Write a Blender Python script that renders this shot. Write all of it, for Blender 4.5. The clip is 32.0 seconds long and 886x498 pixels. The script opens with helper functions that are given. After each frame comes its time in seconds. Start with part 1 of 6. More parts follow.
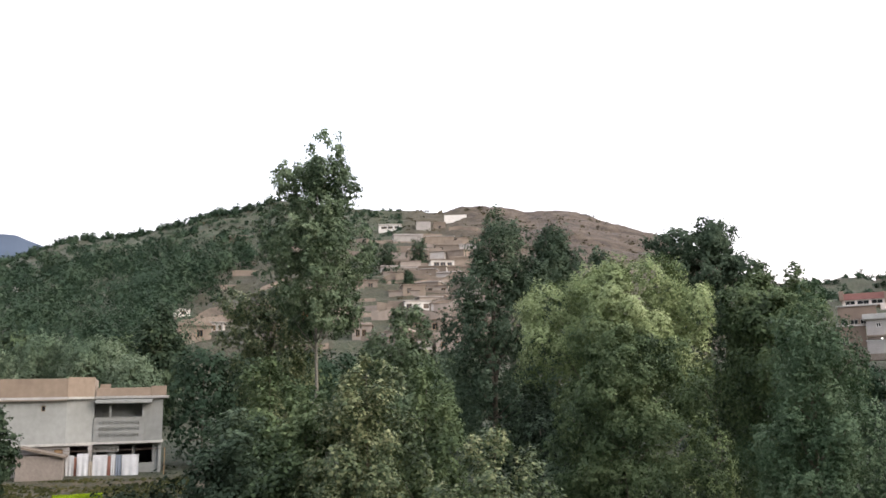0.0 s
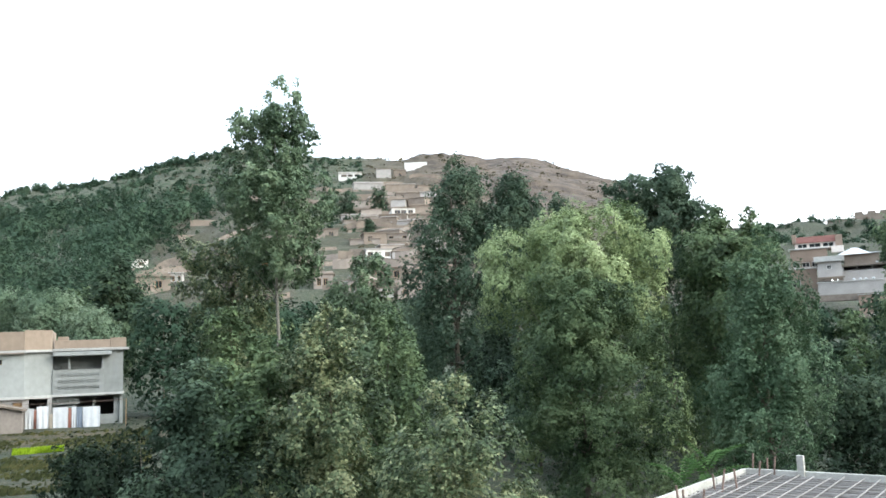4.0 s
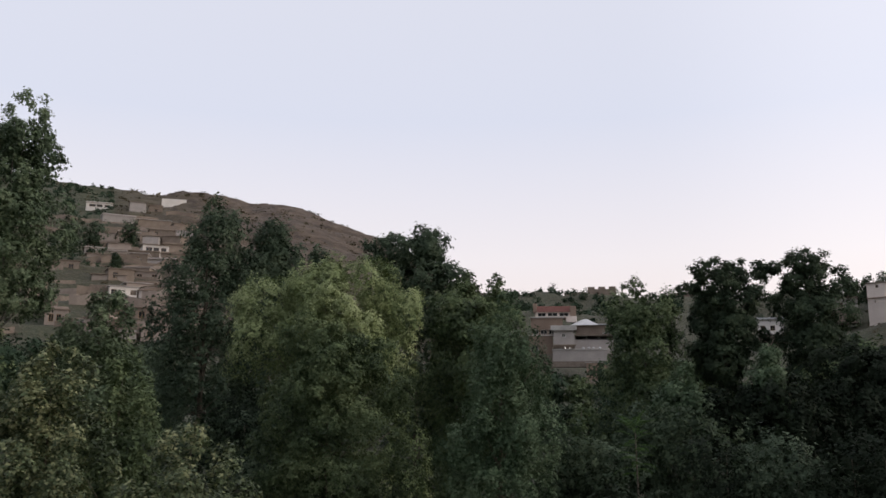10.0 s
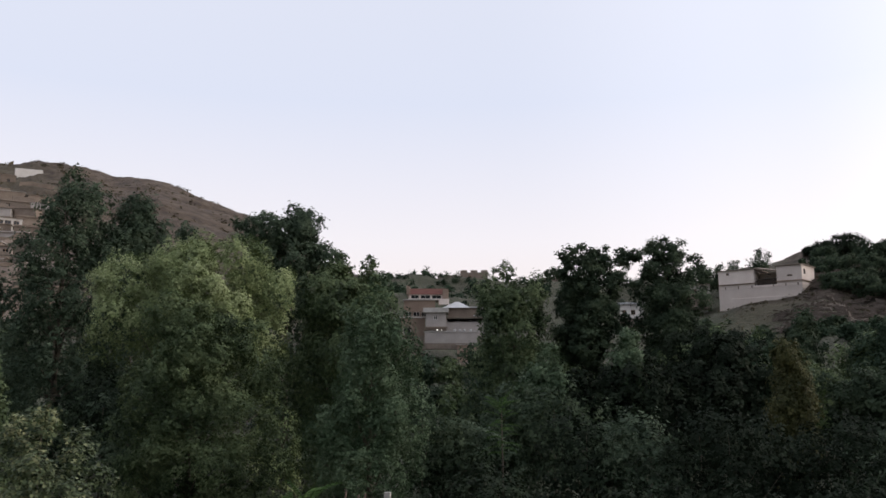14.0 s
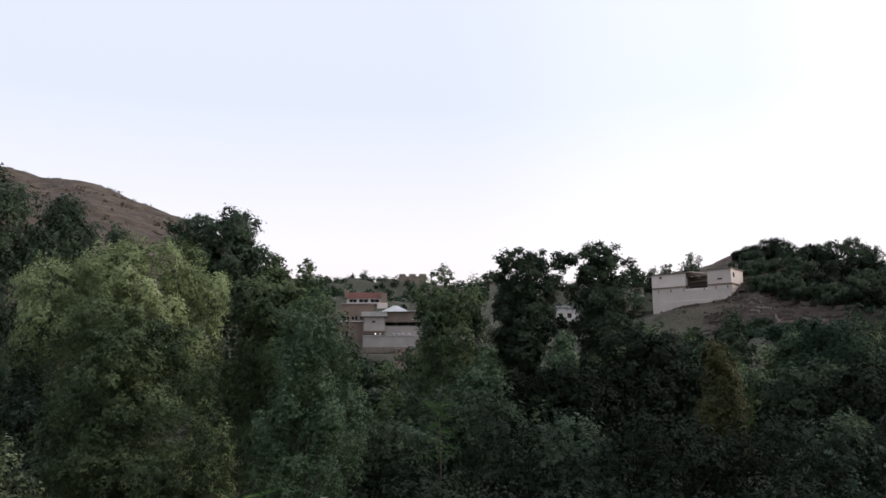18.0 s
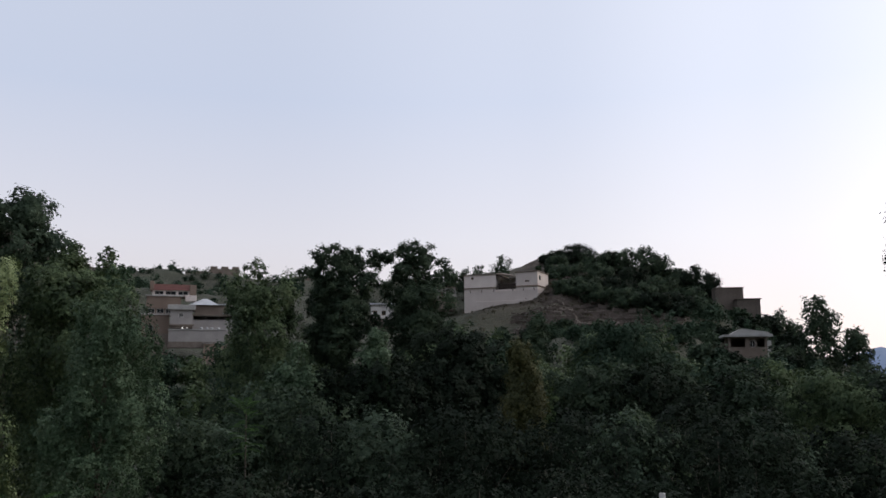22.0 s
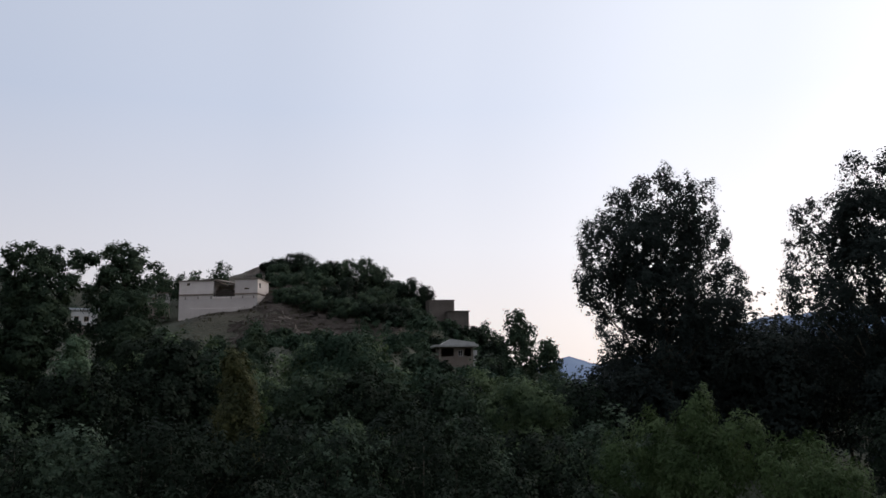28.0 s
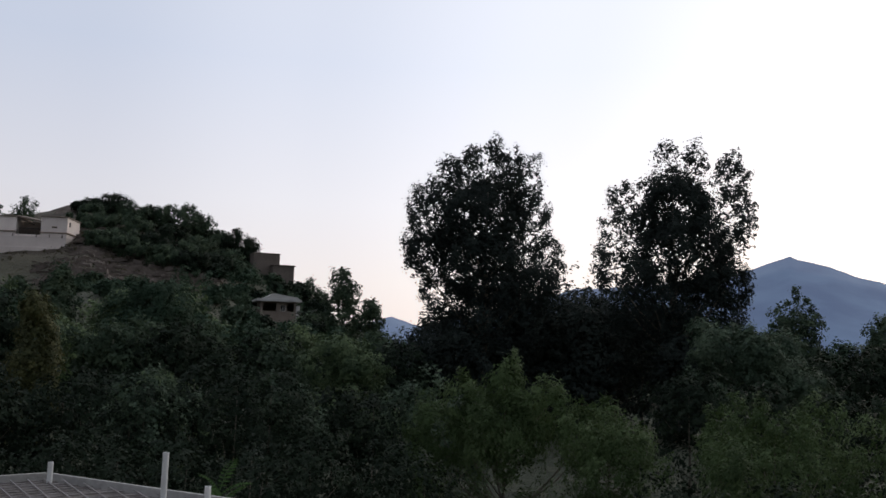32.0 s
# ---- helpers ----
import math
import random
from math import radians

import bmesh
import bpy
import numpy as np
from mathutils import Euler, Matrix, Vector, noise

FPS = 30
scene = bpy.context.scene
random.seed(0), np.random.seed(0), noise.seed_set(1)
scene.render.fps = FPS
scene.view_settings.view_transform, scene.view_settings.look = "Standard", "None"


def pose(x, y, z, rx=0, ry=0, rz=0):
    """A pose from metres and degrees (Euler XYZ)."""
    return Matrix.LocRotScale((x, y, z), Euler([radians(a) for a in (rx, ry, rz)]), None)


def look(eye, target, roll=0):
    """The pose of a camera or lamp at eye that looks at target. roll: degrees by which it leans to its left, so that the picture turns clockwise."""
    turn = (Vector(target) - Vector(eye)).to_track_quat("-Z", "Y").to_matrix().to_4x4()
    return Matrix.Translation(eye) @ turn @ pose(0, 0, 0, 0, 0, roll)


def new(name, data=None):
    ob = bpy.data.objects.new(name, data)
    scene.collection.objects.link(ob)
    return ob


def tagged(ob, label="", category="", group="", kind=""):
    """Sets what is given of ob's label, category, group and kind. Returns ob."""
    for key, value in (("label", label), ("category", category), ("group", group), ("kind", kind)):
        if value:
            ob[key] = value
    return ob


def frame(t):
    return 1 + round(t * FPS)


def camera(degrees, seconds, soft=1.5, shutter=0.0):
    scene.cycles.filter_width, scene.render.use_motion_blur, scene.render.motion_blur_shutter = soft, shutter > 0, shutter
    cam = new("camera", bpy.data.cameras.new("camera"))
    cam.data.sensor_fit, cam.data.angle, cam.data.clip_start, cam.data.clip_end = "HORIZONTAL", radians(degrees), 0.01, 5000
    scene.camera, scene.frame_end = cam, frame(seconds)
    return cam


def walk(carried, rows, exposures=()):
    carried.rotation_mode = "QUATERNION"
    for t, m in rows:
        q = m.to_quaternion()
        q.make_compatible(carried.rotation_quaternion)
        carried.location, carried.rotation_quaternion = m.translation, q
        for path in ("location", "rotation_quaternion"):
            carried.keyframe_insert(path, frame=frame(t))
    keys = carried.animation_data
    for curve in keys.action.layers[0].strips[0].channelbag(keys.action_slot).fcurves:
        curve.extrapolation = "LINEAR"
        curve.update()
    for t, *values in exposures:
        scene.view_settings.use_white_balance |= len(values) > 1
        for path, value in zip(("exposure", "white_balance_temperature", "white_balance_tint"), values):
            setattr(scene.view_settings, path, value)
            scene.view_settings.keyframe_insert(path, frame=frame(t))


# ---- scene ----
cam = camera(56.0, 32.0, soft=1.6)
EYE = 7.0  # the eye over the valley floor; 1.65 over the roof deck
ROWS = [  # seconds, yaw, pitch, roll
    (0, 0.21, 10.47, -1.21),
    (0.5, 0.96, 9.85, -1.67),
    (1, 0.59, 9.26, -1.59),
    (1.5, 0.07, 8.60, -2.19),
    (2, 0.18, 8.23, -2.08),
    (2.5, -0.62, 7.81, -2.11),
    (4.5, -2.94, 6.71, -1.71),
    (5, -3.05, 8.34, -0.24),
    (5.5, -3.96, 10.05, 0.59),
    (6, -5.89, 10.59, 0.97),
    (6.5, -6.81, 10.67, 1.04),
    (7, -5.87, 10.43, 1.06),
    (7.5, -7.31, 10.52, 0.86),
    (8, -9.87, 10.57, 0.65),
    (8.5, -11.83, 10.53, 0.42),
    (9, -14.49, 10.38, 0.40),
    (9.5, -16.98, 10.26, 0.31),
    (10, -19.01, 10.08, 0.16),
    (10.5, -21.34, 10.04, 0.20),
    (11, -23.76, 9.80, 0.15),
    (11.5, -23.21, 9.81, 0.12),
    (12, -24.09, 9.72, 0.04),
    (12.5, -25.01, 9.35, -0.09),
    (13, -27.21, 8.66, -0.12),
    (13.5, -27.48, 9.18, 0.15),
    (14, -27.72, 8.85, 0.06),
    (14.5, -27.99, 9.24, 0.16),
    (15, -29.67, 9.03, -0.30),
    (15.5, -31.01, 8.06, -0.84),
    (17.5, -32.62, 8.83, -0.59),
    (18, -31.99, 9.09, -0.51),
    (18.5, -32.05, 8.92, -0.68),
    (19, -32.10, 8.86, -0.78),
    (19.5, -32.23, 8.84, -0.74),
    (20, -33.19, 8.80, -0.70),
    (20.5, -37.16, 9.06, -0.61),
    (21, -39.64, 8.89, -0.49),
    (21.5, -41.93, 8.92, -0.40),
    (22, -44.65, 8.78, -0.26),
    (22.5, -45.70, 8.67, -0.29),
    (23, -46.46, 8.68, -0.32),
    (23.5, -48.24, 8.70, -0.49),
    (24, -50.48, 8.56, -0.55),
    (24.5, -52.50, 8.28, -0.44),
    (25, -53.35, 7.91, -0.41),
    (25.5, -54.74, 7.63, -0.22),
    (26, -57.19, 8.63, -0.32),
    (26.5, -59.53, 9.36, -0.65),
    (28.5, -65.53, 8.74, -0.62),
    (29, -67.50, 8.35, -0.28),
    (29.5, -68.47, 8.55, -0.13),
    (30, -70.44, 8.51, 0.03),
    (30.5, -70.91, 8.26, 0.48),
    (31, -72.93, 8.06, 0.73),
    (31.5, -73.85, 7.41, 1.43),
    (32, -75.59, 6.48, 1.63),
]


ARM = 0.25  # the camera swings on a bent arm about the one who holds it


def aim(yaw, pitch, roll):
    """A camera's turn: heading to the left of +y, upward tilt and lean to its left, in degrees."""
    return pose(0, -ARM, EYE, 0, 0, yaw) @ pose(0, ARM, 0, 90 + pitch) @ pose(0, 0, 0, 0, 0, roll)


EXPOSURES = [  # seconds, stops, kelvin, tint: the camera's own exposure and white balance
    (0, 1.37, 6700, 10), (1, 1.77, 6550, -3), (2.5, 1.74, 6450, -4), (4.5, 1.95, 5950, 1), (5, 1.75, 6050, 4), (5.5, 1.05, 6400, 9), (5.8, 0.4, 6600, 11), (6, 0.12, 6700, 12), (7, 0.15, 6800, 12), (9, 0.03, 6800, 13), (10, 0.15, 6800, 13), (11, 0.25, 6700, 12), (12, 0.27, 6600, 12), (13, 0.42, 6650, 12), (14, 0.22, 6650, 12), (15, 0.17, 6500, 12),
    (18, 0.36, 6500, 12), (19, 0.36, 6500, 12), (20, 0.24, 6500, 12), (21, 0.09, 6450, 11), (22, -0.08, 6300, 11), (23, -0.21, 6350, 10), (24, -0.39, 6150, 10), (25, -0.47, 6200, 10), (26, -0.36, 6250, 10), (29, -0.24, 6250, 10), (32, -0.26, 6300, 10)]
walk(cam, [(t, aim(yaw, pitch, roll)) for t, yaw, pitch, roll in ROWS], EXPOSURES)

# ---- world and light ----
SUN_AZ, SUN_EL = 112.0, 4.0
world = bpy.data.worlds.new("evening_sky")
scene.world = world
world.use_nodes = True
wn = world.node_tree.nodes
sky = wn.new("ShaderNodeTexSky")
sky.sky_type, sky.sun_disc = "NISHITA", False
sky.sun_elevation, sky.sun_rotation = radians(SUN_EL), radians(SUN_AZ)
sky.altitude, sky.air_density, sky.dust_density, sky.ozone_density = 1000, 1.0, 1.5, 1.0
# A thin high evening haze veils the sky: pinkish at the horizon, pale blue above, brighter over the set sun.
wl = world.node_tree.links
way = wn.new("ShaderNodeTexCoord")
split = wn.new("ShaderNodeSeparateXYZ")
wl.new(way.outputs["Generated"], split.inputs[0])
haze = wn.new("ShaderNodeValToRGB")
HAZE = [(0.0, (0.74, 0.64, 0.63)), (0.07, (0.78, 0.70, 0.70)), (0.16, (0.75, 0.73, 0.78)), (0.32, (0.60, 0.65, 0.78)), (0.5, (0.62, 0.66, 0.77)), (0.75, (0.74, 0.76, 0.84)), (1.0, (0.85, 0.86, 0.92))]
while len(haze.color_ramp.elements) < len(HAZE):
    haze.color_ramp.elements.new(0.5)
for e, (p, c) in zip(haze.color_ramp.elements, HAZE):
    e.position, e.color = p, (*c, 1)
wl.new(split.outputs["Z"], haze.inputs[0])
facing = wn.new("ShaderNodeVectorMath")
facing.operation = "DOT_PRODUCT"
facing.inputs[1].default_value = (math.sin(radians(SUN_AZ)) * 0.985, math.cos(radians(SUN_AZ)) * 0.985, 0.17)
wl.new(way.outputs["Generated"], facing.inputs[0])
glow = wn.new("ShaderNodeValToRGB")
glow.color_ramp.interpolation = "EASE"
GLOW = [(0.2, (0, 0, 0)), (0.5, (0.085, 0.08, 0.077)), (0.7, (0.24, 0.222, 0.208)), (0.88, (0.45, 0.413, 0.38)), (1.0, (0.75, 0.675, 0.6))]
while len(glow.color_ramp.elements) < len(GLOW):
    glow.color_ramp.elements.new(0.5)
for e, (p, c) in zip(glow.color_ramp.elements, GLOW):
    e.position, e.color = p, (*c, 1)
wl.new(facing.outputs["Value"], glow.inputs[0])
veil, total = wn.new("ShaderNodeMixRGB"), wn.new("ShaderNodeMixRGB")
veil.blend_type = total.blend_type = "ADD"
veil.inputs[0].default_value, total.inputs[0].default_value = 1.0, 0.02
wl.new(haze.outputs[0], veil.inputs[1])
wl.new(glow.outputs[0], veil.inputs[2])
dusk, dim = wn.new("ShaderNodeMapRange"), wn.new("ShaderNodeVectorMath")
dusk.interpolation_type = "SMOOTHSTEP"
dusk.inputs["From Min"].default_value, dusk.inputs["From Max"].default_value = -1.0, -0.55
dusk.inputs["To Min"].default_value, dusk.inputs["To Max"].default_value = 0.22, 1.0
dim.operation = "SCALE"
wl.new(facing.outputs["Value"], dusk.inputs["Value"])
wl.new(veil.outputs[0], dim.inputs[0])
wl.new(dusk.outputs[0], dim.inputs["Scale"])
wl.new(dim.outputs[0], total.inputs[1])
wl.new(sky.outputs[0], total.inputs[2])
wn["Background"].inputs["Strength"].default_value = 1.0
wl.new(total.outputs[0], wn["Background"].inputs["Color"])
sun = new("sun", bpy.data.lights.new("sun", "SUN"))
sun.data.energy, sun.data.angle, sun.data.color = 1.3, radians(45), (1.0, 0.88, 0.72)
sun.matrix_world = look((0, 0, 0), (-math.sin(radians(SUN_AZ)), -math.cos(radians(SUN_AZ)), -math.tan(radians(SUN_EL + 18))))


# ---- materials ----
def nodes_of(name):
    m = bpy.data.materials.new(name)
    m.use_nodes = True
    return m, m.node_tree.nodes, m.node_tree.links, m.node_tree.nodes["Principled BSDF"]


def ramp(n, stops):
    r = n.new("ShaderNodeValToRGB")
    while len(r.color_ramp.elements) < len(stops):
        r.color_ramp.elements.new(0.5)
    for e, (p, c) in zip(r.color_ramp.elements, stops):
        e.position, e.color = p, (*c, 1)
    return r


def surface(name, dark, light, scale=1.0, rough=0.85, bump=0.3, metal=0.0, fine=12.0):
    """A worn surface: broad stains and fine grain between two colours, with relief."""
    m, n, l, p = nodes_of(name)
    co = n.new("ShaderNodeTexCoord")
    big, small = n.new("ShaderNodeTexNoise"), n.new("ShaderNodeTexNoise")
    big.inputs["Scale"].default_value, big.inputs["Detail"].default_value = scale, 6
    small.inputs["Scale"].default_value, small.inputs["Detail"].default_value = scale * fine, 4
    mix = n.new("ShaderNodeMath")
    mix.operation = "MULTIPLY_ADD"
    mix.inputs[1].default_value = 0.45
    half = n.new("ShaderNodeMath")
    half.operation = "MULTIPLY"
    half.inputs[1].default_value = 0.55
    info = n.new("ShaderNodeObjectInfo")
    hsv = n.new("ShaderNodeHueSaturation")
    vary = n.new("ShaderNodeMapRange")
    vary.inputs["To Min"].default_value, vary.inputs["To Max"].default_value = 0.82, 1.12
    r = ramp(n, [(0.3, dark), (0.7, light)])
    b = n.new("ShaderNodeBump")
    b.inputs["Strength"].default_value, b.inputs["Distance"].default_value = bump, 0.05
    for tex in (big, small):
        l.new(co.outputs["Object"], tex.inputs["Vector"])
    l.new(big.outputs["Fac"], half.inputs[0])
    l.new(small.outputs["Fac"], mix.inputs[0])
    l.new(half.outputs[0], mix.inputs[2])
    l.new(mix.outputs[0], r.inputs[0])
    l.new(info.outputs["Random"], vary.inputs["Value"])
    l.new(vary.outputs[0], hsv.inputs["Value"])
    l.new(r.outputs[0], hsv.inputs["Color"])
    l.new(hsv.outputs[0], p.inputs["Base Color"])
    l.new(small.outputs["Fac"], b.inputs["Height"])
    l.new(b.outputs[0], p.inputs["Normal"])
    p.inputs["Roughness"].default_value, p.inputs["Metallic"].default_value = rough, metal
    return m


def foliage(name, deep, mid, pale, through_light=0.25, patch=0.55, rough=0.7, gloss=0.15, speckle=0.4):
    """Leaves: each leaf has its own tone, with broad patches of older and younger growth."""
    m, n, l, p = nodes_of(name)
    geo, co, tex = n.new("ShaderNodeNewGeometry"), n.new("ShaderNodeTexCoord"), n.new("ShaderNodeTexNoise")
    tex.inputs["Scale"].default_value, tex.inputs["Detail"].default_value = patch, 3
    add = n.new("ShaderNodeMath")
    add.operation = "MULTIPLY_ADD"
    add.inputs[1].default_value = speckle
    half = n.new("ShaderNodeMath")
    half.operation = "MULTIPLY_ADD"
    half.inputs[1].default_value, half.inputs[2].default_value = 1.9, -0.45 - speckle * 0.5
    r = ramp(n, [(0.08, deep), (0.5, mid), (0.98, pale)])
    soft, out, mix = n.new("ShaderNodeBsdfTranslucent"), n["Material Output"], n.new("ShaderNodeMixShader")
    l.new(co.outputs["Object"], tex.inputs["Vector"])
    l.new(tex.outputs["Fac"], half.inputs[0])
    l.new(geo.outputs["Random Per Island"], add.inputs[0])
    l.new(half.outputs[0], add.inputs[2])
    l.new(add.outputs[0], r.inputs[0])
    l.new(r.outputs[0], p.inputs["Base Color"])
    l.new(r.outputs[0], soft.inputs["Color"])
    mix.inputs[0].default_value = through_light
    l.new(p.outputs[0], mix.inputs[1])
    l.new(soft.outputs[0], mix.inputs[2])
    l.new(mix.outputs[0], out.inputs["Surface"])
    p.inputs["Roughness"].default_value = rough
    p.inputs["Specular IOR Level"].default_value = gloss
    return m


LEAF_POPLAR = foliage("poplar_leaves", (0.0328, 0.0533, 0.03), (0.0798, 0.1186, 0.0655), (0.186, 0.2354, 0.1426), gloss=0.2, rough=0.6, speckle=0.5)
LEAF_DARK = foliage("dark_leaves", (0.0195, 0.0312, 0.0198), (0.0425, 0.0644, 0.0403), (0.0898, 0.1205, 0.0694), gloss=0.06, speckle=0.35)
LEAF_GREEN = foliage("green_leaves", (0.0256, 0.0406, 0.0244), (0.0741, 0.1091, 0.0529), (0.1702, 0.2142, 0.1067), gloss=0.12, rough=0.65, speckle=0.42)
LEAF_MULBERRY = foliage("yellowing_leaves", (0.0252, 0.0405, 0.0202), (0.0842, 0.1166, 0.0556), (0.2684, 0.2806, 0.1503), 0.25, 0.8, 0.55, 0.25, 0.7)
LEAF_WILLOW = foliage("willow_leaves", (0.0487, 0.0805, 0.0404), (0.1728, 0.2237, 0.0959), (0.3786, 0.4331, 0.2374), 0.2, 0.35, gloss=0.2)
LEAF_ASPEN = foliage("aspen_leaves", (0.0316, 0.0559, 0.03), (0.0686, 0.1127, 0.0612), (0.1578, 0.2141, 0.1249), gloss=0.15, rough=0.6, speckle=0.45)
LEAF_SHADE = foliage("shady_green_leaves", (0.0244, 0.0392, 0.0258), (0.0558, 0.0841, 0.0542), (0.1202, 0.159, 0.1031), gloss=0.1, speckle=0.4)
LEAF_SILVER = foliage("silver_willow_leaves", (0.0299, 0.0493, 0.0194), (0.0598, 0.0924, 0.037), (0.1012, 0.1408, 0.0634), 0.3, gloss=0.08, speckle=0.3)
LEAF_YELLOW = foliage("autumn_leaves", (0.0299, 0.0379, 0.0156), (0.063, 0.069, 0.0281), (0.1224, 0.1152, 0.0457), speckle=0.5)
# near-black: the deep shade of low bushes is put into the leaf colour
LEAF_DEEP_SHADE = foliage("deep_shade_leaves", (0.0092, 0.0156, 0.0103), (0.0136, 0.0215, 0.0133), (0.0258, 0.0379, 0.022), 0.15, gloss=0.06, speckle=0.22)
# backlit dimness and a blue evening cast are put into this colour
LEAF_BACKLIT = foliage("backlit_leaves", (0.0155, 0.0205, 0.0195), (0.0225, 0.03, 0.0265), (0.036, 0.046, 0.04), 0.15, gloss=0.06, speckle=0.2)
# the bluish haze of distance is mixed into this leaf colour
LEAF_FAR = foliage("hazy_far_leaves", (0.019, 0.036, 0.023), (0.036, 0.06, 0.038), (0.068, 0.096, 0.058), 0.15, 0.09, gloss=0.05, speckle=0.14)
LEAF_PALE = foliage("pale_willow_leaves", (0.0468, 0.0765, 0.0494), (0.1155, 0.1597, 0.1), (0.23, 0.2744, 0.1925), 0.25, 0.3, gloss=0.15, speckle=0.3)
LEAF_SCRUB = foliage("dry_scrub", (0.028, 0.026, 0.015), (0.06, 0.052, 0.03), (0.12, 0.1, 0.065), 0.2, 0.1)
LEAF_SUMAC = foliage("sumac_leaves", (0.035, 0.07, 0.022), (0.06, 0.115, 0.036), (0.09, 0.16, 0.055), 0.3)
BARK = surface("bark", (0.05, 0.04, 0.03), (0.16, 0.14, 0.11), 3, 0.95, 0.6)
PALE_BARK = surface("pale_bark", (0.1, 0.095, 0.08), (0.22, 0.2, 0.17), 3, 0.9, 0.5)
OLD_WASH = surface("weathered_whitewash", (0.19, 0.193, 0.187), (0.285, 0.29, 0.283), 0.35, 0.9, 0.12, fine=7.0)
TAN = surface("tan_plaster", (0.19, 0.142, 0.108), (0.28, 0.217, 0.168), 0.4, 0.9, 0.15, fine=7.0)
LAMP = bpy.data.materials.new("lit_bulb")
LAMP.use_nodes = True
LAMP.node_tree.nodes["Principled BSDF"].inputs["Emission Color"].default_value = (1.0, 0.97, 0.92, 1)
LAMP.node_tree.nodes["Principled BSDF"].inputs["Emission Strength"].default_value = 0.9
WHITEWASH = surface("whitewash", (0.5, 0.47, 0.44), (0.68, 0.65, 0.62), 0.5, 0.9, 0.2)
CREAM = surface("cream_plaster", (0.58, 0.5, 0.455), (0.74, 0.66, 0.61), 0.4, 0.9, 0.2)
PINK = surface("pinkish_plaster", (0.185, 0.133, 0.103), (0.275, 0.206, 0.163), 0.5, 0.9, 0.3)
GREY = surface("grey_plaster", (0.257, 0.237, 0.228), (0.399, 0.37, 0.351), 0.5, 0.9, 0.3)
ADOBE = surface("pale_adobe", (0.198, 0.163, 0.142), (0.31, 0.267, 0.237), 0.5, 0.95, 0.35)
MUD = surface("mud_plaster", (0.138, 0.107, 0.086), (0.241, 0.198, 0.163), 0.5, 0.95, 0.4)
STONE = surface("stone_wall", (0.129, 0.103, 0.086), (0.258, 0.215, 0.181), 1.5, 0.95, 0.6)
CONCRETE = surface("concrete", (0.25, 0.24, 0.23), (0.42, 0.41, 0.39), 1, 0.9, 0.3)
RED = surface("red_paint", (0.18, 0.075, 0.065), (0.27, 0.128, 0.11), 1, 0.7, 0.2)
RUST = surface("rusty_steel", (0.13, 0.085, 0.07), (0.26, 0.19, 0.165), 8, 0.7, 0.3, 0.5)
PVC = surface("white_plastic_pipe", (0.62, 0.62, 0.6), (0.75, 0.75, 0.73), 3, 0.4, 0.05)
BOARD = surface("pale_formwork_board", (0.24, 0.23, 0.21), (0.42, 0.41, 0.38), 2, 0.8, 0.2)
# dark timber, also the painted shade in the villa's terrace recess
DARK_WOOD_SHADE = surface("dark_brown_wood_and_shade", (0.025, 0.018, 0.013), (0.06, 0.042, 0.03), 3, 0.85, 0.3)
WOOD = surface("brown_wood", (0.2, 0.12, 0.06), (0.36, 0.24, 0.13), 3, 0.8, 0.3)
TIN = surface("weathered_tin_sheet", (0.4, 0.42, 0.44), (0.6, 0.61, 0.63), 0.7, 0.5, 0.1, 0.6)
DECK = surface("shuttering_deck", (0.05, 0.042, 0.038), (0.125, 0.11, 0.1), 2, 0.85, 0.2)
BAR = surface("dusty_steel_bar", (0.13, 0.118, 0.112), (0.29, 0.27, 0.262), 8, 0.6, 0.3, 0.3)
CLOTH = surface("white_cloth", (0.4, 0.4, 0.42), (0.58, 0.58, 0.6), 2, 0.9, 0.2)
CLOTH_BEIGE = surface("beige_cloth", (0.26, 0.22, 0.18), (0.42, 0.36, 0.3), 5, 0.9, 0.2)
CLOTH_RED = surface("brown_red_cloth", (0.2, 0.08, 0.06), (0.34, 0.16, 0.12), 2, 0.9, 0.2)
CLOTH_BLUE = surface("blue_grey_cloth", (0.12, 0.14, 0.18), (0.22, 0.25, 0.31), 2, 0.9, 0.2)
ORANGE = surface("orange_cloth", (0.6, 0.1, 0.03), (0.75, 0.17, 0.05), 2, 0.85, 0.2)
ROCK = surface("brown_rock", (0.075, 0.06, 0.05), (0.17, 0.14, 0.118), 0.3, 0.95, 0.8)
GLASS = surface("dark_window_glass", (0.012, 0.013, 0.015), (0.03, 0.032, 0.035), 1, 0.15, 0.0)
CROP = foliage("bright_crop", (0.16, 0.24, 0.01), (0.3, 0.42, 0.02), (0.45, 0.55, 0.05))


